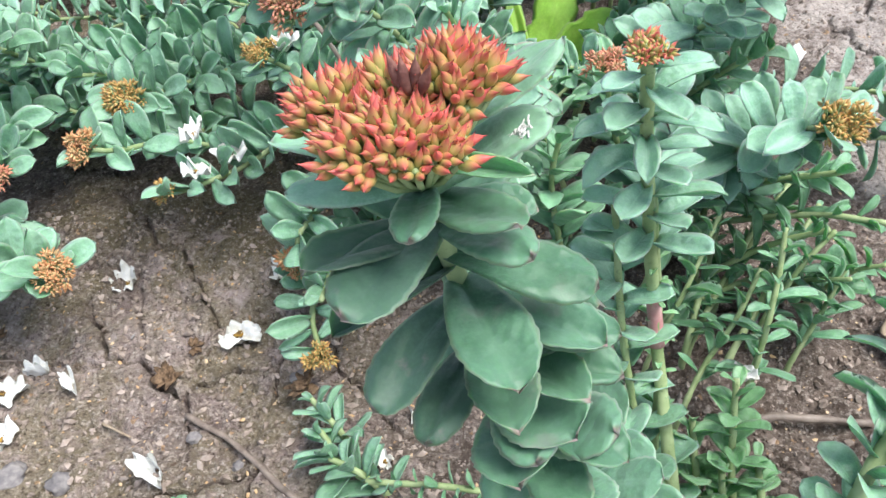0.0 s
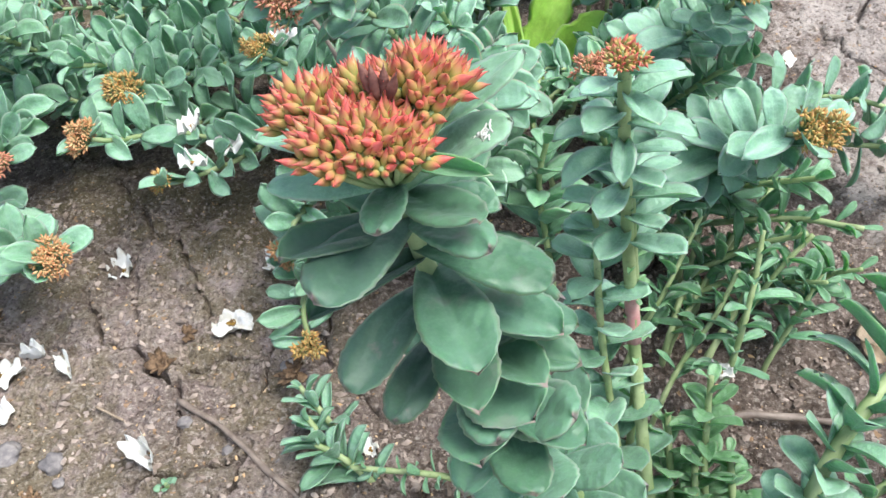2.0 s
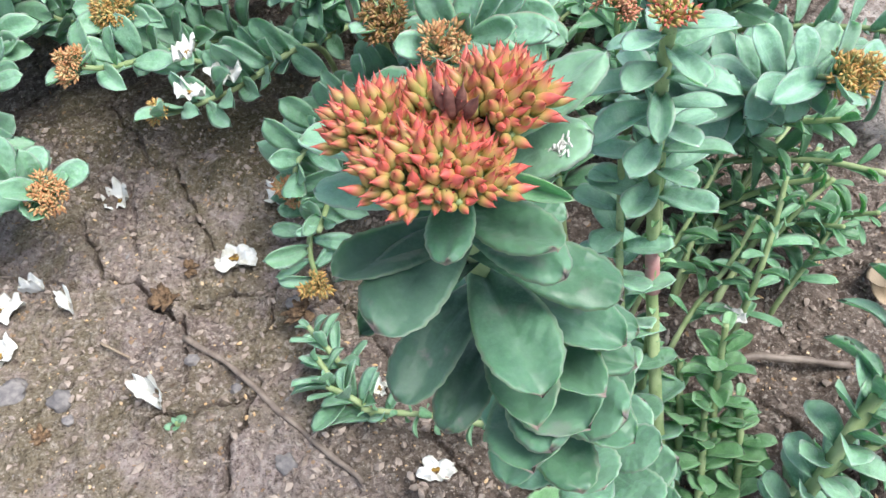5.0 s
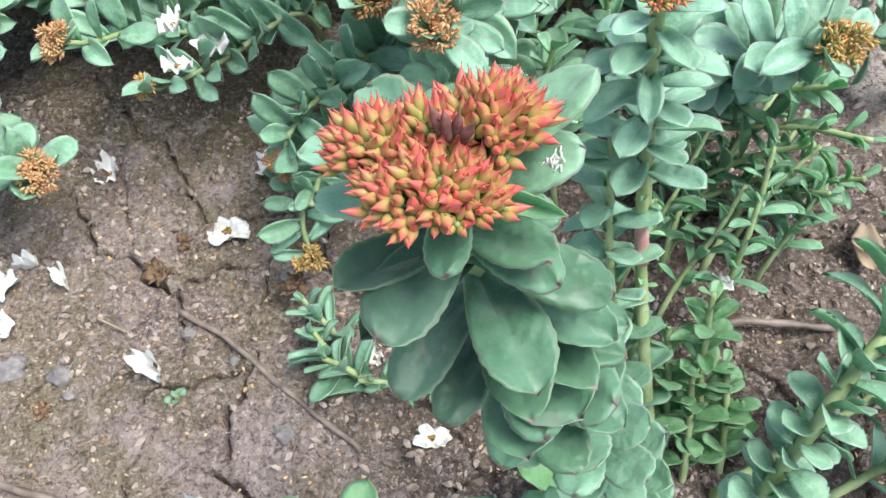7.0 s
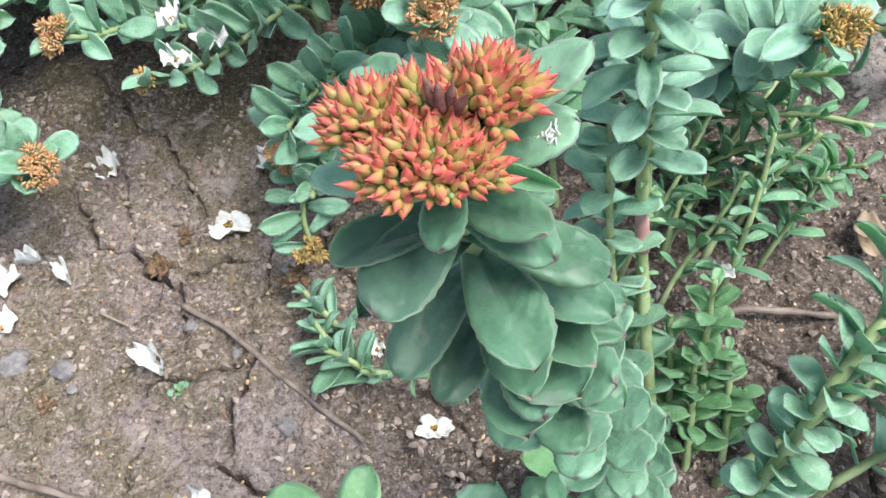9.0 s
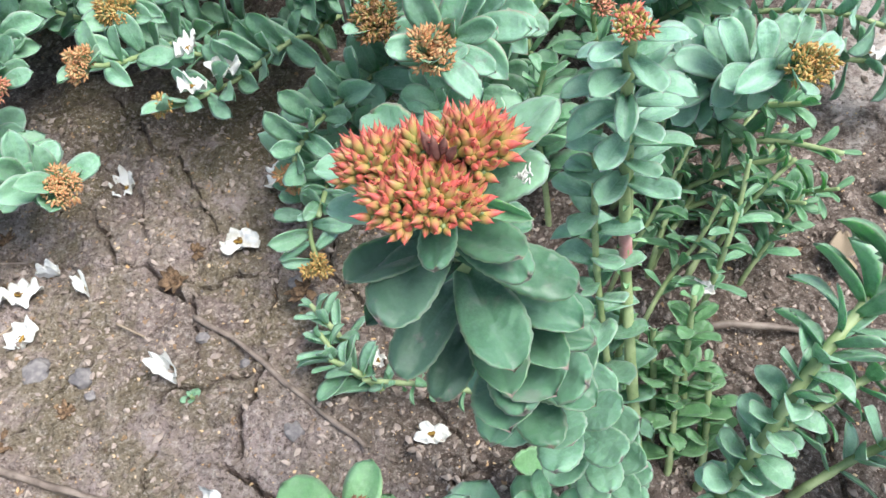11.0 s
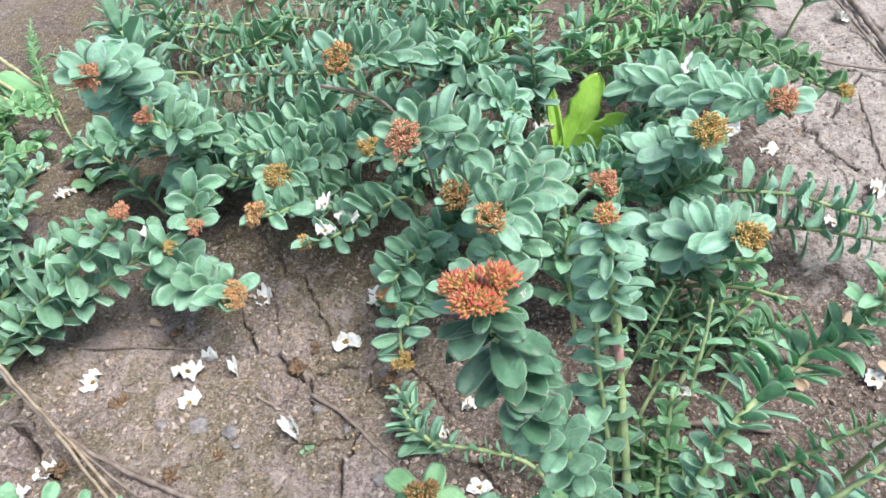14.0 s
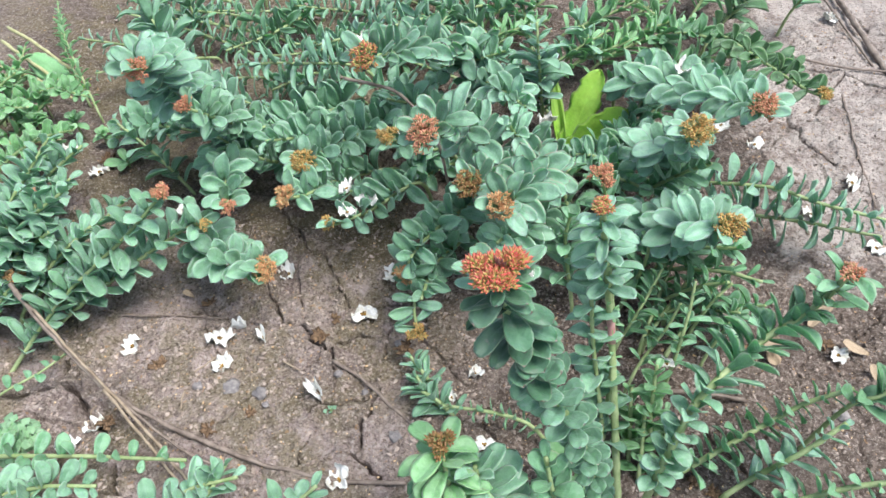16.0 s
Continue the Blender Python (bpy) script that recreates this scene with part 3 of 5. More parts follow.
def on_axis(z):
    for a, b in zip(axis_points, axis_points[1:]):
        if a.z <= z <= b.z:
            return a.lerp(b, (z - a.z) / (b.z - a.z)), (b - a).normalized()
    return axis_points[-1], (axis_points[-1] - axis_points[-2]).normalized()


def tall_leaf(foot_z, tip, width, k=0, lift=0.6, turn=0.0, tint=""):
    """A leaf of the tall plant from the stem at that height to its tip."""
    p, t = on_axis(foot_z)
    way = Vector(tip) - p
    up = (t * (1 - lift) + Vector((0, 0, lift))).normalized()
    up = Matrix.Rotation(radians(turn), 3, way.normalized()) @ up
    size = way.length
    data = FINE[k % 8]
    if tint:
        data = data.copy()
        data.materials[0] = LEAF[tint]
    m = frame_of(p, way, up, (width * 0.88 / 0.5, size, size))
    end = m @ max((v.co for v in data.vertices), key=lambda c: c.y) - p
    swing = end.rotation_difference(way).to_matrix().to_4x4() @ Matrix.Scale(way.length / end.length, 4)
    m = Matrix.Translation(p) @ swing @ Matrix.Translation(-p) @ m
    return part("leaf", data, None, tall, m=m, smooth=False)


tall_leaf(0.416, (0.0075, 0.1375, 0.4235), 0.0135, 1)
# left leaves under the head: dark tint holds their stain and painted shade
tall_leaf(0.402, (-0.0092, 0.1280, 0.4087), 0.0245, 3, tint="stained_shaded")
tall_leaf(0.400, (-0.0210, 0.1420, 0.4110), 0.0190, 0, tint="stained_shaded")
tall_leaf(0.384, (-0.0171, 0.1383, 0.3882), 0.0160, 2, tint="stained_shaded")
tall_leaf(0.372, (-0.0095, 0.1325, 0.3620), 0.0215, 3, tint="stained_shaded")
tall_leaf(0.352, (0.0048, 0.1271, 0.3530), 0.0195, 1, tint="stained_shaded")
tall_leaf(0.378, (0.0310, 0.1270, 0.3820), 0.0262, 4)
tall_leaf(0.352, (0.0310, 0.1260, 0.3635), 0.0235, 2)
tall_leaf(0.412, (0.0320, 0.1425, 0.4230), 0.0195, 3)
tall_leaf(0.402, (0.0349, 0.1420, 0.4133), 0.0185, 1)
tall_leaf(0.390, (0.0520, 0.1535, 0.3910), 0.0215, 7)
tall_leaf(0.370, (0.0548, 0.1485, 0.3745), 0.0210, 0)
tall_leaf(0.364, (0.0600, 0.1562, 0.3672), 0.0200, 5)
tall_leaf(0.345, (0.0505, 0.1392, 0.3590), 0.0215, 2)
tall_leaf(0.345, (0.0625, 0.1541, 0.3475), 0.0205, 6)
tall_leaf(0.318, (0.0645, 0.1405, 0.3220), 0.0250, 4)
tall_leaf(0.328, (0.0360, 0.1270, 0.3435), 0.0240, 1)
tall_leaf(0.306, (0.0480, 0.1260, 0.3120), 0.0240, 3)
# top leaves turned to the sky: lighter tint paints the light on them
tall_leaf(0.426, (0.0430, 0.1830, 0.4450), 0.0205, 3, tint="blue")
spotted = tall_leaf(0.414, (0.0400, 0.1680, 0.4345), 0.0225, 1, tint="blue")
tall_leaf(0.404, (0.0365, 0.1680, 0.4050), 0.0180, 2)
tall_leaf(0.424, (0.0352, 0.1500, 0.4325), 0.0066, 2, turn=40, tint="green")
# two left top leaves, sky light likewise given by the paler tint
tall_leaf(0.424, (-0.0327, 0.1738, 0.4260), 0.0150, 0, tint="blue")
tall_leaf(0.415, (-0.0300, 0.1670, 0.4140), 0.0150, 5, tint="blue")
tall_leaf(0.418, (-0.0188, 0.2029, 0.4195), 0.0200, 2, tint="dusk")
tall_leaf(0.408, (0.0060, 0.2110, 0.4120), 0.0220, 6)
tall_leaf(0.396, (-0.0240, 0.1960, 0.4000), 0.0200, 0)
tall_leaf(0.396, (0.0280, 0.2040, 0.4020), 0.0220, 3)
z = 0.345
k = 0
while z > 0.012:
    p, t = on_axis(z)
    a = k * 2.39996 + 0.8
    x = t.orthogonal().normalized()
    out = x * math.cos(a) + t.cross(x) * math.sin(a)
    size = 0.019 + 0.015 * min(1, z / 0.25) + 0.012 * min(1, max(0, z - 0.27) / 0.08)
    lean = radians(70 + rng.uniform(-8, 8))
    if z > 0.30 and out.x < -0.2 and out.y < 0.3:
        out = Vector((-out.x, out.y, out.z))
    tip = p + (t * math.cos(lean) + out * math.sin(lean)) * size + Vector((0, -0.002, 0.003))
    tall_leaf(z, tip, size * rng.uniform(0.70, 0.82), rng.randrange(8), 0.4, rng.uniform(-10, 10), "mid" if z < 0.29 else "")
    z -= 0.0040 + 0.0022 * z / 0.36
    k += 1

# the red seed head
BUDS = []
for k in range(6):
    data = capsules("bud", 60 + k, (4, 5, 5, 4, 4, 5)[k], 0.0074, 0.00128, 0.37, 10, 14)
    data.materials.append(HEAD["red"])
    data.polygons.foreach_set("use_smooth", [True] * len(data.polygons))
    BUDS.append(data)
hub = Vector((0.008, 0.163, 0.418))
fan_v, fan_f = [], []
head_stem = part("flower_head", mesh_of("flower_head_core", *tube([hub - Vector((0, 0, 0.006)), hub, hub + Vector((0, -0.001, 0.006))], 0.0035, 0.002, 8)), STEM, tall, "red and orange seed head")


def bud_tuft(at, rx, ry, rise, count, lean, seed):
    """One branch of the head: a low dome of seed capsules round its own axis."""
    r = random.Random(seed)
    for k in range(count):
        f = ((k + 0.4) / count) ** 0.5
        a = k * 2.39996 + seed + r.uniform(-0.22, 0.22)
        lx, ly = math.cos(a) * f, math.sin(a) * f
        p = Vector(at) + Vector((lx * rx, ly * ry, rise * (1 - f * f) + r.uniform(-0.0014, 0.0014)))
        w = Vector(lean) + Vector((lx * 0.85 + r.uniform(-0.2, 0.2), ly * 0.80 + r.uniform(-0.2, 0.2), 0))
        m = frame_of(p, w.orthogonal(), w) @ pose(0, 0, 0, 0, 0, r.uniform(0, 360)) @ Matrix.Scale(r.uniform(0.80, 1.12), 4)
        part("bud", BUDS[r.randrange(6)], None, head_stem, m=m, smooth=False)
        tv, tf = tube([hub, hub.lerp(p, 0.55) - Vector((0, 0, 0.002)), p + w.normalized() * 0.002], 0.0010, 0.0008, 5)
        fan_f.extend(tuple(i + len(fan_v) for i in q) for q in tf)
        fan_v.extend(tv)


bud_tuft((-0.0075, 0.1590, 0.4425), 0.0110, 0.0070, 0.005, 26, (-0.30, 0.05, 1.0), 1)
bud_tuft((0.0180, 0.1640, 0.4465), 0.0100, 0.0085, 0.006, 31, (0.24, 0.12, 1.0), 2)
bud_tuft((0.0050, 0.1490, 0.4400), 0.0155, 0.0092, 0.007, 54, (0.0, -0.16, 1.0), 3)
bud_tuft((0.0040, 0.1620, 0.4450), 0.0075, 0.0050, 0.005, 10, (0.0, 0.12, 1.0), 4)
crown = Matrix.Translation((0.0065, 0.1545, 0.4440))
part("stalk_fan", mesh_of("stalk_fan", fan_v, fan_f), STEM, head_stem, "pale green branching stalks")
wv, wf, wu = [], [], []
for k in range(4):
    spindle(wv, wf, wu, crown @ Vector((0.001 + 0.0012 * k, 0.003 - 0.001 * (k % 2), 0.006)), crown.to_3x3() @ Vector((0.25 * (k - 1.5), 0.3 - 0.2 * k, 1)), 0.010, 0.0014, 8, 6)
part("withered_flower", mesh_of("withered_flower", wv, wf, wu), MAUVE, head_stem, "dry brown withered flower")

# a fleck of white mould on one leaf
mv, mf = [], []
sheet = spotted.matrix_basis
near_spot = (tall.matrix_basis @ sheet).inverted() @ Vector((0.034, 0.165, 0.432))
spot = min((v.co for v in spotted.data.vertices if abs(v.co.x) < 0.16), key=lambda c: abs(c.y - near_spot.y) + abs(c.x - near_spot.x) - c.z)
for k in range(44):
    o = Vector((spot.x + rng.uniform(-0.05, 0.05), spot.y + rng.uniform(-0.08, 0.08), spot.z + 0.012))
    a = rng.uniform(0, 6.3)
    e = o + Vector((0.05 * math.cos(a), 0.05 * math.sin(a), rng.uniform(-0.008, 0.012)))
    tv, tf = tube([tall.matrix_basis @ sheet @ o, tall.matrix_basis @ sheet @ e], 0.00032, 0.0002, 5)
    mf += [tuple(i + len(mv) for i in q) for q in tf]
    mv += tv
part("mould_fleck", mesh_of("mould_fleck", mv, mf), FLUFF, spotted, "fleck of white mould")

# ---- the other stems of the bed ----
shoot((-0.726, 0.27, -0), (-0.667, 0.365, 0.06), (-0.571, 0.435, 0.13), (-0.512, 0.47, 0.182), leaf=0.040, ratio=.5, gap=0.008, start=.1, angle=64, tint="blue", head="rust", size=0.030)
shoot((-0.683, 0.342, 0.02), (-0.59, 0.42, 0.07), (-0.493, 0.469, 0.12), (-0.462, 0.468, 0.13), leaf=0.040, ratio=.48, gap=0.008, start=.1, angle=62, tint="blue", head="yellow", size=0.020)
shoot((-0.803, 0.35, 0.02), (-0.727, 0.425, 0.1), (-0.727, 0.478, 0.16), leaf=0.044, ratio=.55, gap=0.006, start=.2, angle=60, tint="blue", head="rust", size=0.014)
shoot((-0.872, 0.363, 0.05), (-0.764, 0.426, 0.12), (-0.675, 0.478, 0.17), leaf=0.044, ratio=.55, gap=0.006, start=.2, angle=60, tint="blue")
shoot((-0.749, 0.356, 0.02), (-0.701, 0.411, 0.08), (-0.643, 0.46, 0.12), leaf=0.042, ratio=.5, gap=0.007, start=.2, angle=60, tint="blue")
shoot((-0.827, 0.376, 0.04), (-0.748, 0.411, 0.1), (-0.779, 0.452, 0.14), leaf=0.042, ratio=.5, gap=0.007, start=.2, angle=60, tint="blue")
shoot((-0.826, 0.278, 0), (-0.773, 0.33, 0.05), (-0.74, 0.377, 0.08), leaf=0.040, ratio=.5, gap=0.007, start=.1, angle=60, tint="blue", head="orange", size=0.032)
shoot((-0.497, 0.821, 0.05), (-0.497, 0.679, 0.1), (-0.469, 0.577, 0.13), (-0.432, 0.498, 0.142), leaf=0.044, ratio=.5, gap=0.008, start=.15, angle=60, tint="blue", head="rust", size=0.024)
shoot((-0.527, 0.515, 0.05), (-0.446, 0.454, 0.08), (-0.394, 0.424, 0.1), (-0.354, 0.408, 0.112), leaf=0.042, ratio=.5, gap=0.007, start=.1, angle=60, tint="blue", head="orange", size=0.038)
shoot((-0.232, 0.69, 0.06), (-0.302, 0.612, 0.1), (-0.32, 0.524, 0.15), (-0.332, 0.491, 0.176), leaf=0.038, ratio=.5, gap=0.009, start=.1, angle=62, tint="blue", head="orange", size=0.034)
shoot((-0.171, 0.616, 0.1), (-0.229, 0.544, 0.11), (-0.269, 0.501, 0.12), (-0.28, 0.493, 0.125), leaf=0.038, ratio=.48, gap=0.009, start=.1, angle=62, tint="blue", head="yellow", size=0.024)
shoot((-0.142, 0.723, 0.05), (-0.195, 0.619, 0.09), (-0.259, 0.589, 0.1), (-0.302, 0.577, 0.12), leaf=0.036, ratio=.48, gap=0.009, start=.1, angle=62, tint="blue")
shoot((-0.247, 0.855, 0.05), (-0.302, 0.724, 0.1), (-0.334, 0.623, 0.14), (-0.334, 0.579, 0.161), leaf=0.042, ratio=.52, gap=0.006, start=.1, angle=60, tint="blue", head="yellow", size=0.040)
shoot((-0.302, 0.818, 0.05), (-0.358, 0.695, 0.12), (-0.406, 0.615, 0.17), leaf=0.042, ratio=.52, gap=0.006, start=.1, angle=60, tint="blue")
shoot((-0.344, 0.896, 0.04), (-0.402, 0.762, 0.1), (-0.457, 0.664, 0.15), leaf=0.042, ratio=.52, gap=0.007, start=.1, angle=60, tint="blue")
shoot((-0.404, 0.787, 0.03), (-0.469, 0.701, 0.12), (-0.471, 0.595, 0.23), (-0.481, 0.565, 0.265), leaf=0.040, ratio=.5, gap=0.006, start=.1, angle=60, tint="blue", head="rust", size=0.030)
shoot((-0.387, 0.722, 0.02), (-0.448, 0.654, 0.1), (-0.5, 0.634, 0.16), leaf=0.040, ratio=.5, gap=0.007, start=.1, angle=60, tint="blue")
shoot((-0.518, 0.738, 0.1), (-0.544, 0.653, 0.22), (-0.52, 0.573, 0.33), (-0.502, 0.527, 0.35), leaf=0.050, ratio=.52, gap=0.005, start=.1, angle=72, tint="pale", head="rust", size=0.036)
shoot((-0.071, 0.952, 0.1), (-0.175, 0.859, 0.18), (-0.205, 0.663, 0.3), (-0.22, 0.602, 0.33), leaf=0.046, ratio=.45, gap=0.007, start=.1, angle=60, tint="dusk", head="red", size=0.040)
shoot((-0.038, 0.643, 0.08), (-0.073, 0.604, 0.2), (-0.109, 0.556, 0.27), (-0.122, 0.486, 0.302), leaf=0.048, ratio=.45, gap=0.007, start=.1, angle=60, tint="dusk", head="rust", size=0.044)
shoot((-0.139, 0.716, 0.08), (-0.184, 0.672, 0.12), (-0.217, 0.639, 0.168), leaf=0.042, ratio=.48, gap=0.007, start=.1, angle=60, tint="blue", head="yellow", size=0.034)
shoot((-0.009, 0.611, 0.1), (-0.043, 0.545, 0.18), (-0.068, 0.475, 0.231), leaf=0.044, ratio=.48, gap=0.007, start=.1, angle=60, tint="dusk", head="brown", size=0.044)
shoot((0.012, 0.664, 0.1), (-0.002, 0.515, 0.2), (-0.021, 0.411, 0.26), leaf=0.046, ratio=.48, gap=0.006, start=.1, angle=60, tint="dusk", head="orange", size=0.036)
shoot((0.048, 0.672, 0.06), (-0.013, 0.644, 0.16), (-0.035, 0.619, 0.22), leaf=0.044, ratio=.48, gap=0.007, start=.1, angle=60, tint="blue")
shoot((0.035, 0.607, 0.06), (0, 0.501, 0.14), (-0.027, 0.411, 0.2), leaf=0.044, ratio=.48, gap=0.007, start=.1, angle=60, tint="blue")
shoot((-0.075, 0.646, 0.05), (-0.125, 0.529, 0.1), (-0.15, 0.452, 0.12), (-0.157, 0.438, 0.097), leaf=0.040, ratio=.48, gap=0.008, start=.1, angle=60, tint="blue", head="orange", size=0.030)
shoot((-0.14, 0.54, 0.05), (-0.144, 0.413, 0.07), (-0.137, 0.378, 0.046), leaf=0.036, ratio=.45, gap=0.010, start=.1, angle=62, tint="blue", head="yellow", size=0.028)
shoot((-0.092, 0.566, 0.04), (-0.125, 0.469, 0.08), (-0.131, 0.398, 0.09), leaf=0.038, ratio=.45, gap=0.010, start=.1, angle=62, tint="blue")
shoot((-0.084, 0.283, 0), (-0.107, 0.294, 0.02), (-0.129, 0.316, 0.03), leaf=0.027, ratio=.46, gap=0.0062, start=.05, angle=70, tint="blue")
shoot((-0.070, 0.275, 0.0), (-0.092, 0.283, 0.025), (-0.116, 0.290, 0.035), leaf=0.026, ratio=.44, gap=0.0066, start=.05, angle=70, tint="blue")
shoot((-0.108, 0.318, 0.0), (-0.124, 0.330, 0.02), (-0.142, 0.345, 0.03), leaf=0.024, ratio=.40, gap=0.005, start=.05, angle=66, tint="blue")
shoot((-0.024, 0.082, 0.1), (-0.034, 0.086, 0.20), (-0.043, 0.106, 0.250), leaf=0.040, ratio=.55, gap=0.004, start=.1, angle=86, tint="light", head="brown", size=0.027)
shoot((0.004, 0.094, 0.08), (-0.006, 0.097, 0.17), (-0.012, 0.103, 0.225), leaf=0.050, ratio=.5, gap=0.005, start=.2, angle=76, tint="blue")
shoot((0.078, 0.131, 0.05), (0.063, 0.126, 0.13), (0.052, 0.138, 0.19), leaf=0.034, ratio=.55, gap=0.009, start=.1, angle=60, tint="green")
shoot((-0.704, 0.222, 0.020), (-0.658, 0.258, 0.030), (-0.634, 0.297, 0.030), leaf=0.014, ratio=.8, gap=0.015, start=.1, angle=80, tint="green", girth=0.0018)
shoot((-0.685, 0.124, 0.03), (-0.544, 0.14, 0.04), (-0.383, 0.15, 0.05), leaf=0.023, ratio=.6, gap=0.019, start=.05, angle=80, tint="green")
shoot((-0.636, 0.059, 0.04), (-0.55, 0.087, 0.06), (-0.468, 0.096, 0.07), leaf=0.030, ratio=.6, gap=0.012, start=.1, angle=70, tint="blue")
shoot((-0.421, 0.076, 0.02), (-0.367, 0.112, 0.05), (-0.307, 0.133, 0.06), leaf=0.032, ratio=.5, gap=0.013, start=.1, angle=66, tint="blue")
shoot((-0.367, 0.079, 0.03), (-0.339, 0.115, 0.05), (-0.327, 0.148, 0.06), leaf=0.030, ratio=.6, gap=0.007, start=.05, angle=74, tint="blue")
shoot((-0.603, 0.047, 0.03), (-0.562, 0.072, 0.05), (-0.534, 0.099, 0.06), leaf=0.030, ratio=.6, gap=0.008, start=.05, angle=72, tint="blue")
shoot((-0.258, 0.096, 0.04), (-0.221, 0.112, 0.07), (-0.2, 0.122, 0.09), leaf=0.032, ratio=.5, gap=0.014, start=.1, angle=60, tint="blue")
shoot((0.139, 0.187, 0), (0.131, 0.257, 0.05), (0.118, 0.328, 0.135), (0.099, 0.341, 0.27), (0.09, 0.331, 0.345), leaf=0.034, ratio=.46, gap=0.0052, start=.66, angle=74, tint="pale", head="red", size=0.025, girth=0.0044, dome=0.1)
shoot((0.121, 0.287, 0.05), (0.121, 0.332, 0.13), (0.105, 0.343, 0.25), leaf=0.010, ratio=.4, gap=0.007, start=.02, angle=70, tint="light")
shoot((0.122, 0.214, 0), (0.114, 0.27, 0.05), (0.096, 0.322, 0.14), (0.085, 0.358, 0.24), leaf=0.030, ratio=.62, gap=0.0085, start=.15, angle=78, tint="blue")
shoot((0.139, 0.586, 0.03), (0.191, 0.528, 0.12), (0.226, 0.473, 0.19), (0.247, 0.456, 0.207), leaf=0.045, ratio=.5, gap=0.005, start=.1, angle=74, tint="pale", head="yellow", size=0.038)
shoot((0.179, 0.546, 0.04), (0.231, 0.519, 0.1), (0.278, 0.486, 0.14), leaf=0.042, ratio=.4, gap=0.008, start=.1, angle=60, tint="green")
shoot((0.178, 0.524, 0.04), (0.258, 0.48, 0.1), (0.306, 0.449, 0.12), leaf=0.030, ratio=.34, gap=0.010, start=.2, angle=62, tint="deep")
shoot((0.134, 0.389, 0.04), (0.158, 0.414, 0.09), (0.182, 0.452, 0.13), leaf=0.023, ratio=.36, gap=0.007, start=.1, angle=70, tint="deep", girth=0.0020)
shoot((0.148, 0.333, 0.03), (0.165, 0.358, 0.06), (0.189, 0.383, 0.09), (0.204, 0.404, 0.12), leaf=0.021, ratio=.36, gap=0.009, start=.2, angle=74, tint="deep", girth=0.0021)
shoot((0.197, 0.346, 0.03), (0.207, 0.37, 0.08), (0.214, 0.395, 0.12), (0.217, 0.416, 0.15), leaf=0.024, ratio=.36, gap=0.008, start=.1, angle=72, tint="green", girth=0.0024)
shoot((0.232, 0.430, 0.03), (0.250, 0.440, 0.08), (0.272, 0.452, 0.11), leaf=0.026, ratio=.36, gap=0.009, start=.1, angle=66, tint="deep", girth=0.0024)
shoot((0.252, 0.402, 0.01), (0.272, 0.424, 0.05), (0.288, 0.445, 0.075), leaf=0.026, ratio=.42, gap=0.007, start=.1, angle=68, tint="green", girth=0.0022)
shoot((0.285, 0.468, 0.01), (0.303, 0.462, 0.05), (0.322, 0.452, 0.07), leaf=0.026, ratio=.42, gap=0.007, start=.1, angle=68, tint="deep", girth=0.0022)
shoot((0.240, 0.462, 0.01), (0.262, 0.452, 0.05), (0.285, 0.428, 0.08), leaf=0.028, ratio=.38, gap=0.007, start=.1, angle=66, tint="deep", girth=0.0022)
shoot((0.194, 0.212, 0.02), (0.264, 0.25, 0.06), (0.309, 0.275, 0.08), (0.341, 0.289, 0.1), (0.385, 0.297, 0.125), leaf=0.021, ratio=.70, gap=0.0050, start=.12, angle=80, tint="green", stiff=1.0, girth=0.0034)
shoot((0.262, 0.205, 0.02), (0.297, 0.222, 0.05), (0.328, 0.229, 0.09), (0.371, 0.255, 0.12), leaf=0.027, ratio=.5, gap=0.008, start=.1, angle=70, tint="pale", stiff=0.8, girth=0.0032)
shoot((0.051, 0.249, 0.01), (0.026, 0.262, 0.03), (-0.02, 0.267, 0.04), (-0.085, 0.272, 0.035), leaf=0.013, ratio=.5, gap=0.006, start=.12, angle=72, tint="green", stiff=0.6, girth=0.0026)
shoot((0.16, 0.155, 0.08), (0.183, 0.188, 0.18), (0.199, 0.211, 0.21), (0.255, 0.268, 0.23), (0.305, 0.297, 0.26), (0.324, 0.301, 0.31), leaf=0.036, ratio=.42, gap=0.0052, start=.05, angle=62, tint="green", head="rust", size=0.024, stout=1.0, girth=0.0038)
shoot((0.31, 0.181, 0.05), (0.369, 0.194, 0.09), (0.425, 0.196, 0.12), leaf=0.020, ratio=.62, gap=0.006, start=.02, angle=86, tint="green", stiff=1.0, girth=0.0034)
shoot((0.384, 0.289, 0.1), (0.409, 0.288, 0.13), (0.436, 0.301, 0.16), leaf=0.034, ratio=.5, gap=0.007, start=.05, angle=66, tint="deep")
shoot((0.178, 0.250, 0.0), (0.174, 0.287, 0.05), (0.176, 0.325, 0.095), leaf=0.027, ratio=.58, gap=0.0055, start=.1, angle=76, tint="light")
shoot((0.152, 0.244, 0.0), (0.150, 0.277, 0.04), (0.149, 0.312, 0.065), leaf=0.021, ratio=.66, gap=0.0055, start=.05, angle=78, tint="light")
shoot((0.164, 0.222, 0.0), (0.165, 0.250, 0.03), (0.166, 0.280, 0.05), leaf=0.021, ratio=.66, gap=0.0055, start=.05, angle=78, tint="light")
shoot((0.192, 0.230, 0.0), (0.193, 0.262, 0.03), (0.192, 0.292, 0.05), leaf=0.020, ratio=.66, gap=0.006, start=.05, angle=76, tint="light")
shoot((0.205, 0.685, 0.06), (0.334, 0.653, 0.1), (0.407, 0.624, 0.1), (0.491, 0.597, 0.1), leaf=0.033, ratio=.58, gap=0.007, start=.05, angle=80, tint="pale", stiff=0.45)
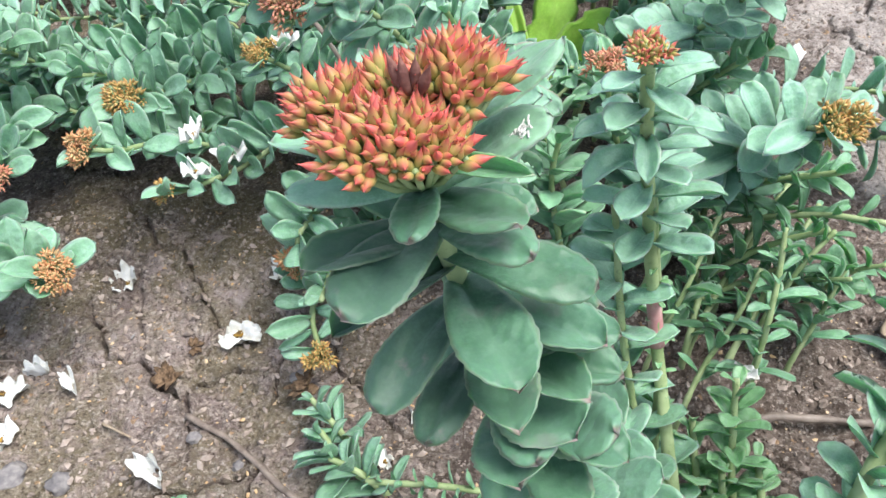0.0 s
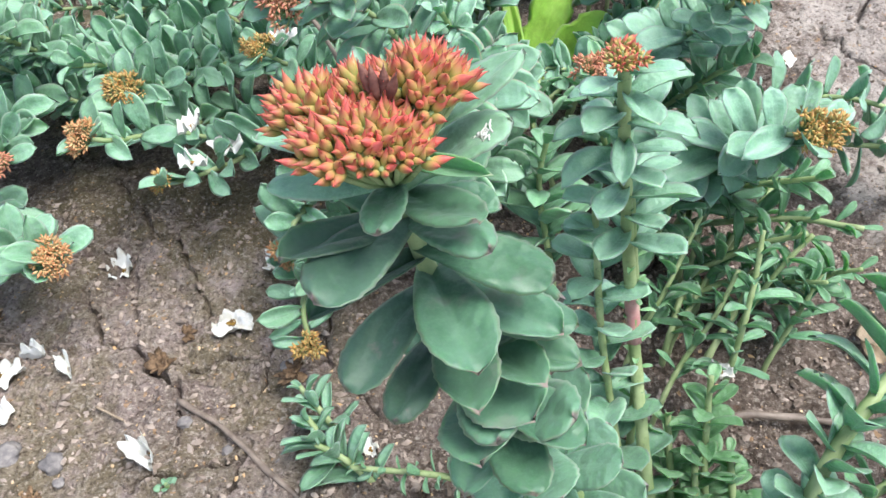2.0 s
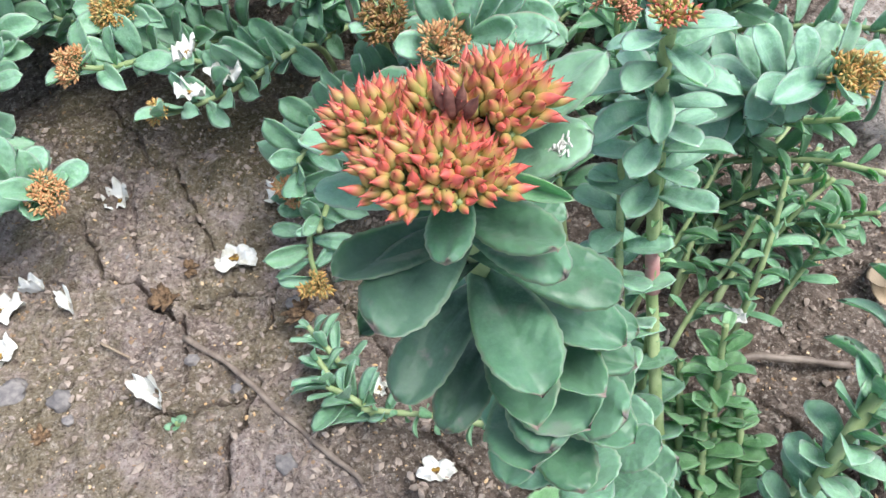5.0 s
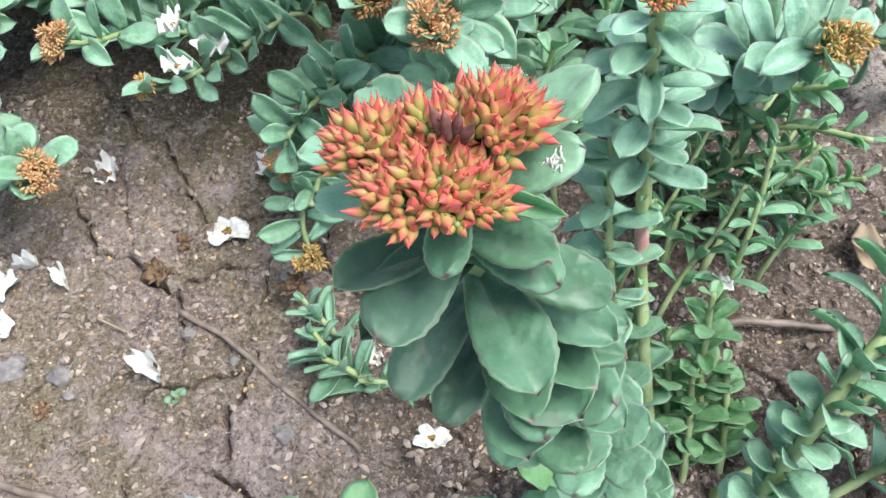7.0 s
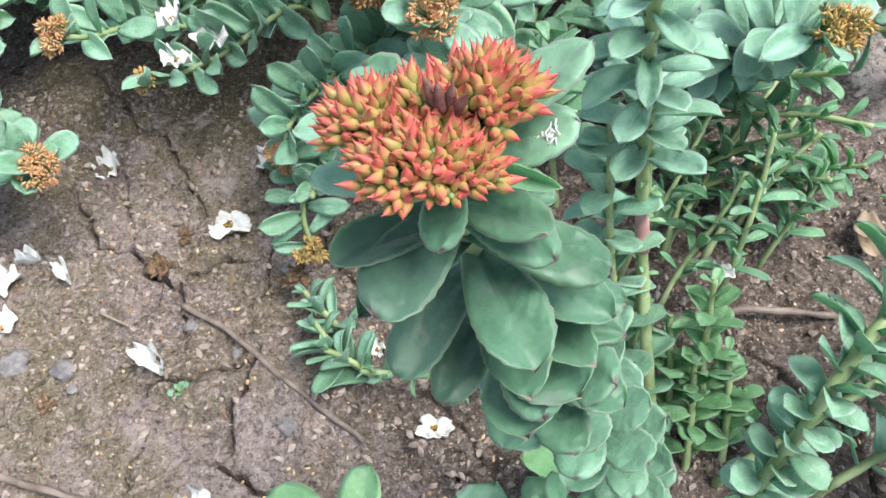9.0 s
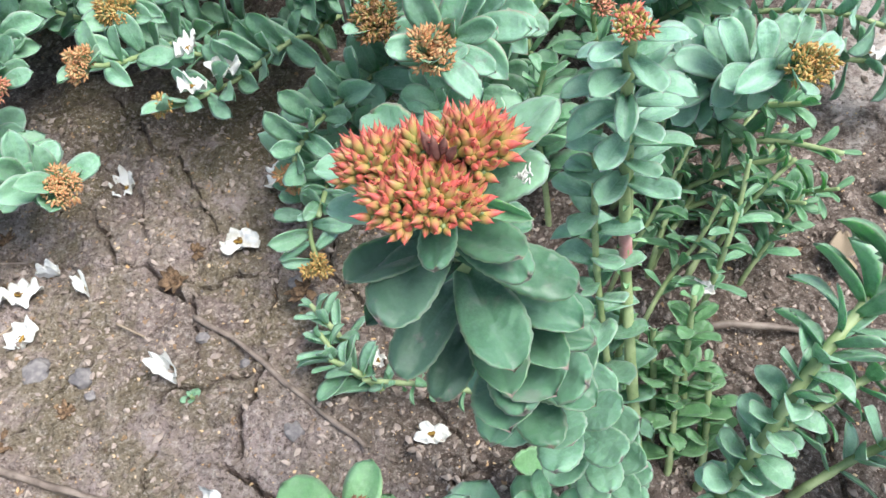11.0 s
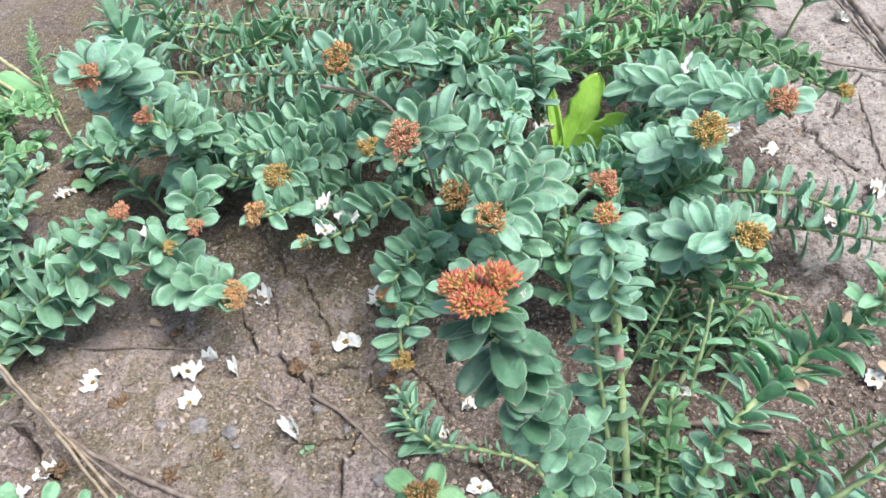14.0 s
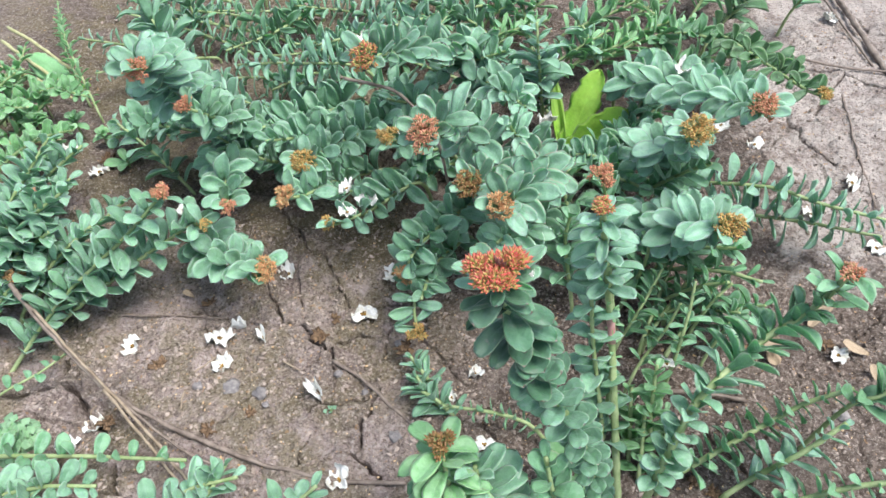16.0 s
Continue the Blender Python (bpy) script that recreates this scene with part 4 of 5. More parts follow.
shoot((0.271, 0.639, 0.05), (0.38, 0.627, 0.06), (0.499, 0.604, 0.06), leaf=0.032, ratio=.52, gap=0.009, start=.05, angle=80, tint="pale", stiff=0.5)
shoot((0.151, 0.712, 0.08), (0.186, 0.635, 0.18), (0.2, 0.575, 0.24), (0.207, 0.561, 0.264), leaf=0.040, ratio=.5, gap=0.006, start=.1, angle=68, tint="pale", head="yellow", size=0.046)
shoot((0.162, 0.656, 0.06), (0.207, 0.622, 0.14), (0.244, 0.604, 0.18), leaf=0.040, ratio=.48, gap=0.007, start=.1, angle=60, tint="green")
shoot((0.133, 0.923, 0.08), (0.211, 0.791, 0.16), (0.264, 0.65, 0.25), (0.284, 0.587, 0.285), leaf=0.044, ratio=.46, gap=0.006, start=.05, angle=66, tint="pale", head="rust", size=0.038)
shoot((0.299, 1.096, 0.08), (0.355, 0.915, 0.14), (0.392, 0.803, 0.17), (0.412, 0.769, 0.18), leaf=0.037, ratio=.38, gap=0.009, start=.1, angle=60, tint="dark", head="yellow", size=0.024)
shoot((0.157, 0.573, 0.02), (0.12, 0.563, 0.1), (0.103, 0.546, 0.17), (0.098, 0.535, 0.205), leaf=0.036, ratio=.35, gap=0.009, start=.3, angle=40, tint="green", head="rust", size=0.034)
shoot((0.162, 0.669, 0.06), (0.097, 0.698, 0.1), (0.037, 0.676, 0.12), leaf=0.034, ratio=.6, gap=0.005, start=.05, angle=70, tint="blue")
shoot((0.071, 0.572, 0.05), (0.049, 0.616, 0.1), (0.055, 0.658, 0.12), leaf=0.038, ratio=.5, gap=0.007, start=.05, angle=65, tint="green")
shoot((0.068, 0.47, 0.04), (0.055, 0.493, 0.12), (0.06, 0.498, 0.17), leaf=0.040, ratio=.5, gap=0.007, start=.05, angle=68, tint="green")
shoot((-0.003, 0.898, 0.03), (-0.01, 0.891, 0.12), (-0.019, 0.921, 0.2), leaf=0.046, ratio=.46, gap=0.006, start=.2, angle=72, tint="pale")
shoot((-0.322, 0.896, 0.11), (-0.453, 0.882, 0.13), (-0.558, 0.871, 0.13), leaf=0.040, ratio=.34, gap=0.007, start=.02, angle=84, tint="pale", stiff=1.0)
shoot((-0.135, 1.219, 0.06), (-0.306, 1.067, 0.1), (-0.428, 0.943, 0.13), leaf=0.040, ratio=.34, gap=0.008, start=.02, angle=82, tint="blue", stiff=0.8)
shoot((-0.365, 0.895, 0.04), (-0.508, 0.931, 0.06), (-0.628, 0.895, 0.08), leaf=0.038, ratio=.34, gap=0.007, start=.02, angle=82, tint="blue", stiff=1.0)
shoot((-0.532, 1.234, 0.03), (-0.583, 1.089, 0.06), (-0.641, 0.991, 0.08), leaf=0.038, ratio=.34, gap=0.007, start=.02, angle=80, tint="green", stiff=0.9)
shoot((-0.406, 1.146, 0.03), (-0.468, 1.031, 0.06), (-0.552, 0.976, 0.08), leaf=0.038, ratio=.34, gap=0.007, start=.02, angle=80, tint="green", stiff=0.9)
shoot((0.084, 1.047, 0.03), (0.166, 1.093, 0.06), (0.281, 1.136, 0.08), leaf=0.040, ratio=.3, gap=0.009, start=.02, angle=70, tint="light")
shoot((0.169, 1.033, 0.03), (0.266, 1.025, 0.07), (0.358, 1.008, 0.09), leaf=0.040, ratio=.3, gap=0.009, start=.02, angle=70, tint="light")
shoot((0.023, 1.166, 0.03), (0.111, 1.195, 0.06), (0.186, 1.222, 0.09), leaf=0.040, ratio=.32, gap=0.009, start=.02, angle=66, tint="light")
shoot((0.248, 1.176, 0.03), (0.19, 1.209, 0.06), (0.119, 1.242, 0.09), leaf=0.040, ratio=.32, gap=0.009, start=.02, angle=66, tint="light")
shoot((-0.146, 1.202, 0.03), (-0.099, 1.221, 0.06), (-0.03, 1.238, 0.09), leaf=0.044, ratio=.4, gap=0.009, start=.02, angle=66, tint="green")
shoot((0.097, 0.956, 0.03), (0.154, 0.974, 0.07), (0.208, 0.95, 0.1), leaf=0.040, ratio=.4, gap=0.008, start=.02, angle=66, tint="blue")
shoot((-0.689, 0.918, 0.1), (-0.712, 0.906, 0.18), (-0.764, 0.954, 0.22), leaf=0.052, ratio=.5, gap=0.007, start=.1, angle=60, tint="blue")
shoot((-0.88, 0.856, 0.03), (-0.994, 0.994, 0.08), (-1.119, 1.162, 0.05), leaf=0.014, ratio=.45, gap=0.009, start=.02, angle=72, tint="light", girth=0.0022)
shoot((-0.93, 0.90, 0.02), (-1.031, 1.021, 0.04), (-1.079, 1.092, 0.05), (-1.16, 1.22, 0.05), leaf=0.013, ratio=.45, gap=0.009, start=.02, angle=72, tint="light", girth=0.0022)
shoot((-0.135, 1.126, 0.05), (-0.209, 1.159, 0.08), (-0.312, 1.211, 0.1), leaf=0.044, ratio=.4, gap=0.009, start=.02, angle=66, tint="blue")
shoot((-0.224, 0.966, 0.06), (-0.135, 0.903, 0.13), (-0.061, 0.865, 0.18), leaf=0.046, ratio=.48, gap=0.007, start=.05, angle=62, tint="blue")
shoot((-0.138, 0.896, 0.05), (-0.078, 0.837, 0.12), (-0.021, 0.74, 0.16), leaf=0.043, ratio=.5, gap=0.006, start=.05, angle=66, tint="pale")
shoot((0.333, 1.189, 0.05), (0.365, 1.188, 0.1), (0.346, 1.26, 0.12), leaf=0.046, ratio=.42, gap=0.008, start=.05, angle=62, tint="dark")
shoot((0.467, 1.237, 0.05), (0.495, 1.235, 0.1), leaf=0.044, ratio=.42, gap=0.008, start=.05, angle=62, tint="green")
shoot((-0.762, 1.13, 0.03), (-0.786, 1.149, 0.1), (-0.842, 1.22, 0.14), leaf=0.044, ratio=.4, gap=0.009, start=.02, angle=66, tint="green")
shoot((-1.054, 0.79, 0.03), (-0.957, 0.838, 0.08), (-0.842, 0.799, 0.1), leaf=0.030, ratio=.5, gap=0.007, start=.05, angle=68, tint="light")
shoot((-0.986, 0.673, 0.02), (-0.917, 0.711, 0.06), (-0.835, 0.725, 0.08), leaf=0.026, ratio=.6, gap=0.006, start=.05, angle=68, tint="light")
shoot((-1.095, 0.73, 0.02), (-1.033, 0.775, 0.07), (-0.948, 0.771, 0.09), leaf=0.028, ratio=.55, gap=0.006, start=.05, angle=68, tint="light")
shoot((-0.804, 0.769, 0.02), (-0.702, 0.751, 0.08), (-0.628, 0.699, 0.1), leaf=0.038, ratio=.5, gap=0.007, start=.05, angle=64, tint="blue")
shoot((-0.256, 1.137, 0.04), (-0.402, 1.158, 0.07), (-0.546, 1.152, 0.09), leaf=0.038, ratio=.34, gap=0.007, start=.02, angle=82, tint="blue", stiff=0.9)
shoot((-0.574, 1.122, 0.04), (-0.66, 1.136, 0.07), (-0.752, 1.121, 0.09), leaf=0.038, ratio=.36, gap=0.007, start=.02, angle=80, tint="green", stiff=0.8)
shoot((-0.384, 0.963, 0.03), (-0.445, 0.954, 0.06), (-0.504, 0.866, 0.08), leaf=0.036, ratio=.36, gap=0.008, start=.02, angle=78, tint="blue", stiff=0.6)
shoot((-0.306, 1.025, 0.03), (-0.241, 1.072, 0.08), (-0.202, 1.124, 0.1), leaf=0.040, ratio=.4, gap=0.008, start=.02, angle=70, tint="deep")
shoot((0.029, 1.064, 0.03), (0.069, 1.066, 0.08), (0.033, 1.116, 0.11), leaf=0.042, ratio=.42, gap=0.008, start=.02, angle=70, tint="blue")
shoot((0.241, 1.001, 0.03), (0.31, 0.965, 0.07), (0.358, 0.923, 0.09), leaf=0.038, ratio=.4, gap=0.008, start=.02, angle=70, tint="green")
shoot((0.192, 1.112, 0.03), (0.237, 1.094, 0.08), (0.301, 1.045, 0.1), leaf=0.040, ratio=.38, gap=0.008, start=.02, angle=70, tint="deep")
shoot((0.186, 0.47, 0.03), (0.231, 0.465, 0.08), (0.268, 0.453, 0.11), leaf=0.030, ratio=.34, gap=0.009, start=.1, angle=66, tint="deep")
shoot((0.148, 0.487, 0.03), (0.162, 0.481, 0.1), (0.165, 0.485, 0.14), leaf=0.034, ratio=.38, gap=0.008, start=.1, angle=66, tint="deep")
shoot((0.166, 0.833, 0.04), (0.115, 0.673, 0.1), (0.154, 0.616, 0.12), leaf=0.036, ratio=.45, gap=0.008, start=.05, angle=66, tint="green")


# pink scarred length on a bare stem
def scar(plant, body, low, high):
    part("scar", mesh_of("scar", *tube([p for p in body if low < p.z < high], 0.0049, 0.0047, 10, 0.25)), STEM_PINK, plant, "pink scarred bark")


for plant, body in plant_bodies:
    if plant["label"].endswith("a red seed head") and 0.08 < body[-1].x < 0.10 and body[-1].z > 0.33:
        scar(plant, body, 0.128, 0.178)


# ---- lower stems that fill the bed between the named ones ----
def thicket(count, xlow, xhigh, ylow, yhigh, leaf, ratio, tints, heading, reach=0.16, rise=0.08, gap=0.009, seed=1, edge=9.0, stiff=0.0):
    r = random.Random(seed)
    for _ in range(count):
        x, y = r.uniform(xlow, xhigh), r.uniform(ylow, yhigh)
        if x > edge - (y - 0.9) * 0.1:
            continue
        a = radians(heading + r.uniform(-35, 35))
        d = Vector((math.cos(a), math.sin(a), 0)) * reach * r.uniform(0.7, 1.2)
        top = rise * r.uniform(0.7, 1.3)
        p = Vector((x, y, 0.01))
        shoot(tuple(p - d * 0.5), tuple(p + Vector((0, 0, top * 0.6))), tuple(p + d * 0.5 + Vector((0, 0, top))),
              leaf=leaf * r.uniform(0.85, 1.1), ratio=ratio * r.uniform(0.9, 1.1), gap=gap, start=0.05, angle=66 + 14 * stiff, tint=r.choice(tints), stiff=stiff)


thicket(24, -0.88, -0.10, 0.98, 1.60, 0.034, 0.35, ("pale", "pale", "blue"), 190, 0.26, 0.07, 0.009, 31, stiff=0.7)
thicket(20, -0.15, 0.36, 1.00, 1.50, 0.034, 0.32, ("light", "green", "light"), 20, 0.18, 0.08, 0.010, 32)
thicket(8, -0.42, -0.05, 0.68, 0.92, 0.038, 0.48, ("blue", "blue", "dusk"), 200, 0.16, 0.11, 0.009, 33)
thicket(7, -0.98, -0.68, 0.40, 0.62, 0.040, 0.52, ("blue",), 40, 0.16, 0.12, 0.008, 34)
thicket(6, 0.02, 0.26, 0.60, 0.90, 0.034, 0.45, ("green", "blue"), 30, 0.14, 0.08, 0.009, 35)
thicket(7, -1.20, -0.85, 0.74, 0.92, 0.026, 0.55, ("light",), 60, 0.12, 0.06, 0.008, 36)
thicket(5, -0.70, -0.48, 0.66, 0.90, 0.038, 0.5, ("blue",), 190, 0.16, 0.12, 0.009, 38)
thicket(9, 0.13, 0.30, 0.45, 0.60, 0.022, 0.42, ("deep", "green"), 45, 0.12, 0.055, 0.011, 37)
thicket(12, -0.95, 0.38, 1.20, 1.70, 0.034, 0.42, ("green", "light", "blue"), 100, 0.16, 0.09, 0.011, 39)

# ---- low weeds ----
def weed_leaf(parent, at, tip, width, seed, tint="weed", lobes=0.25, curl=0.15, facing=Vector((0, -0.3, 1))):
    data = leaf_mesh("leaf", seed, 8, 26, curl, 0.2, teeth=0.25, thick=0.012, lobes=lobes, power=0.55, tip=2.2)
    way = Vector(tip) - Vector(at)
    return part("leaf", data, LEAF[tint], parent, m=frame_of(Vector(at), way, facing, (width / 0.5, way.length, way.length)))


base = (0.041, 0.827, ground_at(0.041, 0.827) - 0.003)
dock = thing("weed_plant", base, "bright green broad-leaved weed rooted among the stonecrop", "plant")
toward = Vector((-0.10, -0.65, 0.75))
weed_leaf(dock, base, (0.088, 0.905, 0.125), 0.060, 401, curl=0.04, lobes=0.24, facing=toward)
weed_leaf(dock, base, (0.134, 0.828, 0.098), 0.054, 402, curl=0.08, lobes=0.22, facing=toward)
weed_leaf(dock, base, (0.132, 0.892, 0.030), 0.022, 404, lobes=0.05, facing=toward)
weed_leaf(dock, base, (0.062, 0.800, 0.030), 0.022, 405, lobes=0.1)
weed_leaf(dock, base, (0.012, 0.900, 0.110), 0.024, 407, lobes=0.05, facing=toward)

base = (0.085, 0.215, ground_at(0.085, 0.215) - 0.003)
sprout = thing("weed_plant", base, "small bright green weed at the foot of the tall stonecrop", "plant")
weed_leaf(sprout, base, (0.045, 0.195, 0.075), 0.030, 411, "light", lobes=0)
weed_leaf(sprout, base, (0.100, 0.185, 0.055), 0.026, 412, "light", lobes=0)
weed_leaf(sprout, base, (0.060, 0.235, 0.05), 0.026, 413, "light", lobes=0)


base = (-0.985, 0.945, ground_at(-0.985, 0.945) - 0.003)
broad = thing("weed_plant", base, "broad bright green weed leaf among bare stems", "plant")
weed_leaf(broad, base, (-1.10, 0.995, 0.065), 0.058, 414, "light", lobes=0.12, facing=Vector((0.3, -0.6, 0.75)))
weed_leaf(broad, base, (-0.94, 0.93, 0.035), 0.020, 415, lobes=0.1)


def rosette(x, y, z, radius, count, tint, seed):
    r = random.Random(seed)
    foot = Vector((x, y, ground_at(x, y) - 0.004))
    plant = thing("rosette_plant", foot, "small fresh-green rosette of rounded leaves on the soil", "plant", "green rosettes")
    heart = Vector((x, y, z))
    part("stem", mesh_of("stem", *tube(spline([foot, foot.lerp(heart, 0.5), heart], 6)[0], 0.002, 0.002, 6)), STEM, plant)
    for k in range(count):
        f = (k + 1) / count
        a = k * 2.39996
        out = Vector((math.cos(a), math.sin(a), 1.4 * (1 - f) + 0.15))
        size = radius * (0.45 + 0.55 * f) * r.uniform(0.85, 1.1)
        part("leaf", leaf_of(tint, False, r.randrange(8)), None, plant, m=frame_of(heart - Vector((0, 0, 0.012 * f)), out, Vector((0, 0, 1)), (size * 1.1, size, size)), smooth=False)


rosette(-0.967, 0.788, 0.05, 0.036, 16, "light", 1)
rosette(-0.886, 0.793, 0.05, 0.030, 14, "light", 2)
rosette(-0.904, 0.741, 0.045, 0.028, 14, "light", 3)
rosette(-0.986, 0.850, 0.05, 0.034, 16, "light", 4)
rosette(-0.930, 0.680, 0.03, 0.030, 14, "light", 5)
rosette(-0.880, 0.640, 0.03, 0.026, 12, "light", 6)
rosette(-1.020, 0.730, 0.05, 0.034, 14, "light", 7)
rosette(-0.752, 0.719, 0.02, 0.048, 5, "light", 8)
rosette(-0.829, 0.780, 0.03, 0.026, 14, "light", 10)
rosette(-0.891, 0.709, 0.03, 0.036, 18, "light", 11)
rosette(-0.236, 0.262, 0.012, 0.014, 7, "green", 9)

curled = thing("curly_weed", (-0.655, 0.160, ground_at(-0.655, 0.16)), "curly light-green weed leaves at the edge of the bed", "plant")
for k in range(40):
    a, f = k * 2.39996, ((k + 0.5) / 40) ** 0.5
    at = Vector((-0.655 + 0.008 * math.cos(a), 0.160 + 0.008 * math.sin(a), ground_at(-0.655, 0.16)))
    tip = at + Vector((0.034 * f * math.cos(a), 0.034 * f * math.sin(a), 0.034 * (1.1 - f * 0.6)))
    weed_leaf(curled, at, tip, 0.020, 420 + k, "light", 0.7, 0.9)


# ---- fallen flowers ----
def fallen_flower(x, y, z, size, turn, tilt, seed, fold=0.0):
    """A dropped white corolla: crumpled, ragged lobes round a dark eye."""
    r = random.Random(seed)
    rings, spokes = 8, 40
    lobes, ph = r.choice((4, 5, 5)), r.uniform(0, 6)
    lift, crush = r.uniform(0.2, 0.6), r.uniform(0.6, 0.95)
    squeeze = r.uniform(0.6, 0.95) if not fold else 0.45
    verts, faces = [], []
    for j in range(rings + 1):
        v = 0.13 + 0.87 * j / rings
        for k in range(spokes):
            a = 2 * math.pi * k / spokes
            c, s = math.cos(a), math.sin(a)
            ragged = 0.42 * noise.noise(Vector((c * 1.3, s * 1.3, seed * 1.7))) + 0.12 * noise.noise(Vector((c * 4, s * 4, seed * 2.3)))
            reach = 0.74 + 0.30 * abs(math.cos(lobes * a / 2 + ph)) ** 0.5 + ragged
            d = (v * (1 - v) + v * v * reach) * size / 2
            h = lift * v * v + crush * v * noise.noise(Vector((c * v * 2.1, s * v * 2.1, seed * 3.1))) + 0.16 * v * v * math.sin(9 * a + seed)
            if fold:
                h += fold * abs(s) * v
            elif r.random() < 0.02:
                h += 0.2
            verts.append((d * c, d * s * squeeze, h * size / 2))
    for j in range(rings):
        for k in range(spokes):
            a, b = j * spokes + k, j * spokes + (k + 1) % spokes
            faces.append((a, b, b + spokes, a + spokes))
    count = len(verts)
    under = [(vx * 0.99, vy * 0.99, vz - 0.0005) for vx, vy, vz in verts]
    faces += [tuple(i + count for i in reversed(f)) for f in faces]
    for k in range(spokes):
        a, b = rings * spokes + k, rings * spokes + (k + 1) % spokes
        faces.append((a, b, b + count, a + count))
    m = Matrix.Translation((x, y, z)) @ pose(0, 0, 0, tilt, 0, turn)
    low = min((m @ Vector(v)).z for v in verts)
    rest = z if z > 0.03 else ground_at(x, y) + 0.001
    m = Matrix.Translation((0, 0, rest - low - size * 0.05)) @ m
    flower = thing("fallen_flower", m.translation, "white fallen flower, crumpled petals, yellow eye, " + ("caught on leaves" if z > 0.03 else "on soil"), "flower", "fallen white flowers")
    part("petals", mesh_of("petals", verts + under, faces), PETAL, flower, m=m)
    ev, ef = [(0, 0, 0.0)], []
    for k in range(12):
        a = 2 * math.pi * k / 12
        e = size * 0.11 * (1 + 0.3 * math.sin(3 * a + seed))
        ev.append((e * math.cos(a), e * math.sin(a) * squeeze, 0.05 * size + 0.01 * size * math.sin(5 * a)))
        ef.append((0, 1 + k, 1 + (k + 1) % 12))
    for k in range(5):
        o = Vector((math.cos(k * 2.4), math.sin(k * 2.4), 0)) * size * 0.07
        tv, tf = tube([o, o * 1.3 + Vector((0, 0, size * 0.06))], size * 0.022, size * 0.014, 5)
        ef += [tuple(i + len(ev) for i in q) for q in tf]
        ev += [tuple(p) for p in tv]
    part("eye", mesh_of("eye", ev, ef), POLLEN, flower, "dark yellow eye", m=m)


fallen_flower(-0.568, 0.338, 0, 0.036, 318, 15, 700)
fallen_flower(-0.435, 0.361, -0, 0.040, 183, 20, 701)
fallen_flower(-0.414, 0.386, 0, 0.026, 14, -10, 702, fold=0.9)
fallen_flower(-0.371, 0.37, 0, 0.026, 127, 0, 703, fold=0.9)
fallen_flower(-0.415, 0.316, 0, 0.034, 80, 0, 704)
fallen_flower(-0.232, 0.428, 0, 0.042, 190, -10, 705)
fallen_flower(-0.263, 0.29, 0, 0.036, 126, -10, 706, fold=0.9)
fallen_flower(-0.377, 0.503, 0.01, 0.034, 278, 0, 707)
fallen_flower(-0.2, 0.167, 0.01, 0.036, 293, 8, 708)
fallen_flower(-0.027, 0.237, 0, 0.030, 6, 8, 709)
fallen_flower(-0.574, 0.167, 0, 0.034, 208, 15, 710)
fallen_flower(-0.555, 0.203, 0, 0.030, 93, -10, 711)
fallen_flower(-0.262, 0.542, 0.150, 0.030, 81, 0, 712)
fallen_flower(-0.238, 0.547, 0.122, 0.034, 71, 20, 713)
fallen_flower(-0.257, 0.512, 0.13, 0.026, 316, -10, 714)
fallen_flower(-0.243, 0.916, 0.05, 0.034, 64, 8, 715)
fallen_flower(-0.201, 0.651, 0.17, 0.034, 0, 0, 716)
fallen_flower(0.563, 1.294, 0, 0.034, 107, 8, 717)
fallen_flower(0.508, 0.777, 0, 0.034, 84, 8, 718)
fallen_flower(0.435, 0.698, 0, 0.034, 148, 15, 719)
fallen_flower(0.518, 0.639, 0, 0.034, 101, 20, 720)
fallen_flower(0.193, 0.351, 0.06, 0.020, 347, 8, 721)
fallen_flower(-0.01, 0.908, 0.05, 0.034, 93, 8, 722)
fallen_flower(0.009, 0.848, 0.05, 0.034, 196, 15, 723)
fallen_flower(0.3, 0.854, 0.05, 0.034, 11, 15, 724)
fallen_flower(0.369, 0.875, 0, 0.034, 212, 8, 725)
fallen_flower(0.213, 0.794, 0.2, 0.034, 74, 15, 726)
fallen_flower(0.431, 0.437, 0, 0.026, 33, 15, 727)
fallen_flower(-0.055, 0.349, -0, 0.024, 154, 20, 728)
fallen_flower(-0.081, 0.309, 0, 0.022, 300, 0, 729)
fallen_flower(-0.202, 0.503, 0.02, 0.034, 305, 15, 730)
fallen_flower(-0.795, 0.690, 0, 0.034, 33, 15, 731)
fallen_flower(-0.891, 0.754, 0, 0.034, 181, 15, 732)
fallen_flower(-0.509, 0.503, 0.12, 0.034, 246, 15, 733)
fallen_flower(-0.268, 0.744, 0.26, 0.034, 94, -10, 734)
fallen_flower(0.15, 0.882, 0.05, 0.034, 241, 8, 735)


def withered(x, y, z, size, seed):
    """A shrivelled brown flower."""
    r = random.Random(seed)
    bm = bmesh.new()
    for k in range(6):
        b0 = len(bm.verts)
        bmesh.ops.create_icosphere(bm, subdivisions=3, radius=size * r.uniform(0.13, 0.26),
                                   matrix=Matrix.Translation((r.uniform(-0.3, 0.3) * size, r.uniform(-0.3, 0.3) * size, r.uniform(0.05, 0.2) * size)) @ Matrix.Diagonal((r.uniform(0.6, 1.6), r.uniform(0.6, 1.4), r.uniform(0.3, 0.7), 1)))
    for v in bm.verts:
        v.co += v.co.normalized() * size * 0.42 * noise.noise(v.co / size * 6.0 + Vector((seed, 0, 0)))
    rest = z if z > 0.015 else ground_at(x, y)
    ob = part("withered_flower", bm, WITHERED, None, m=Matrix.Translation((x, y, rest - 0.001)))
    tagged(ob, "shrivelled dark brown flower lying on soil", "withered flower", "withered flowers")


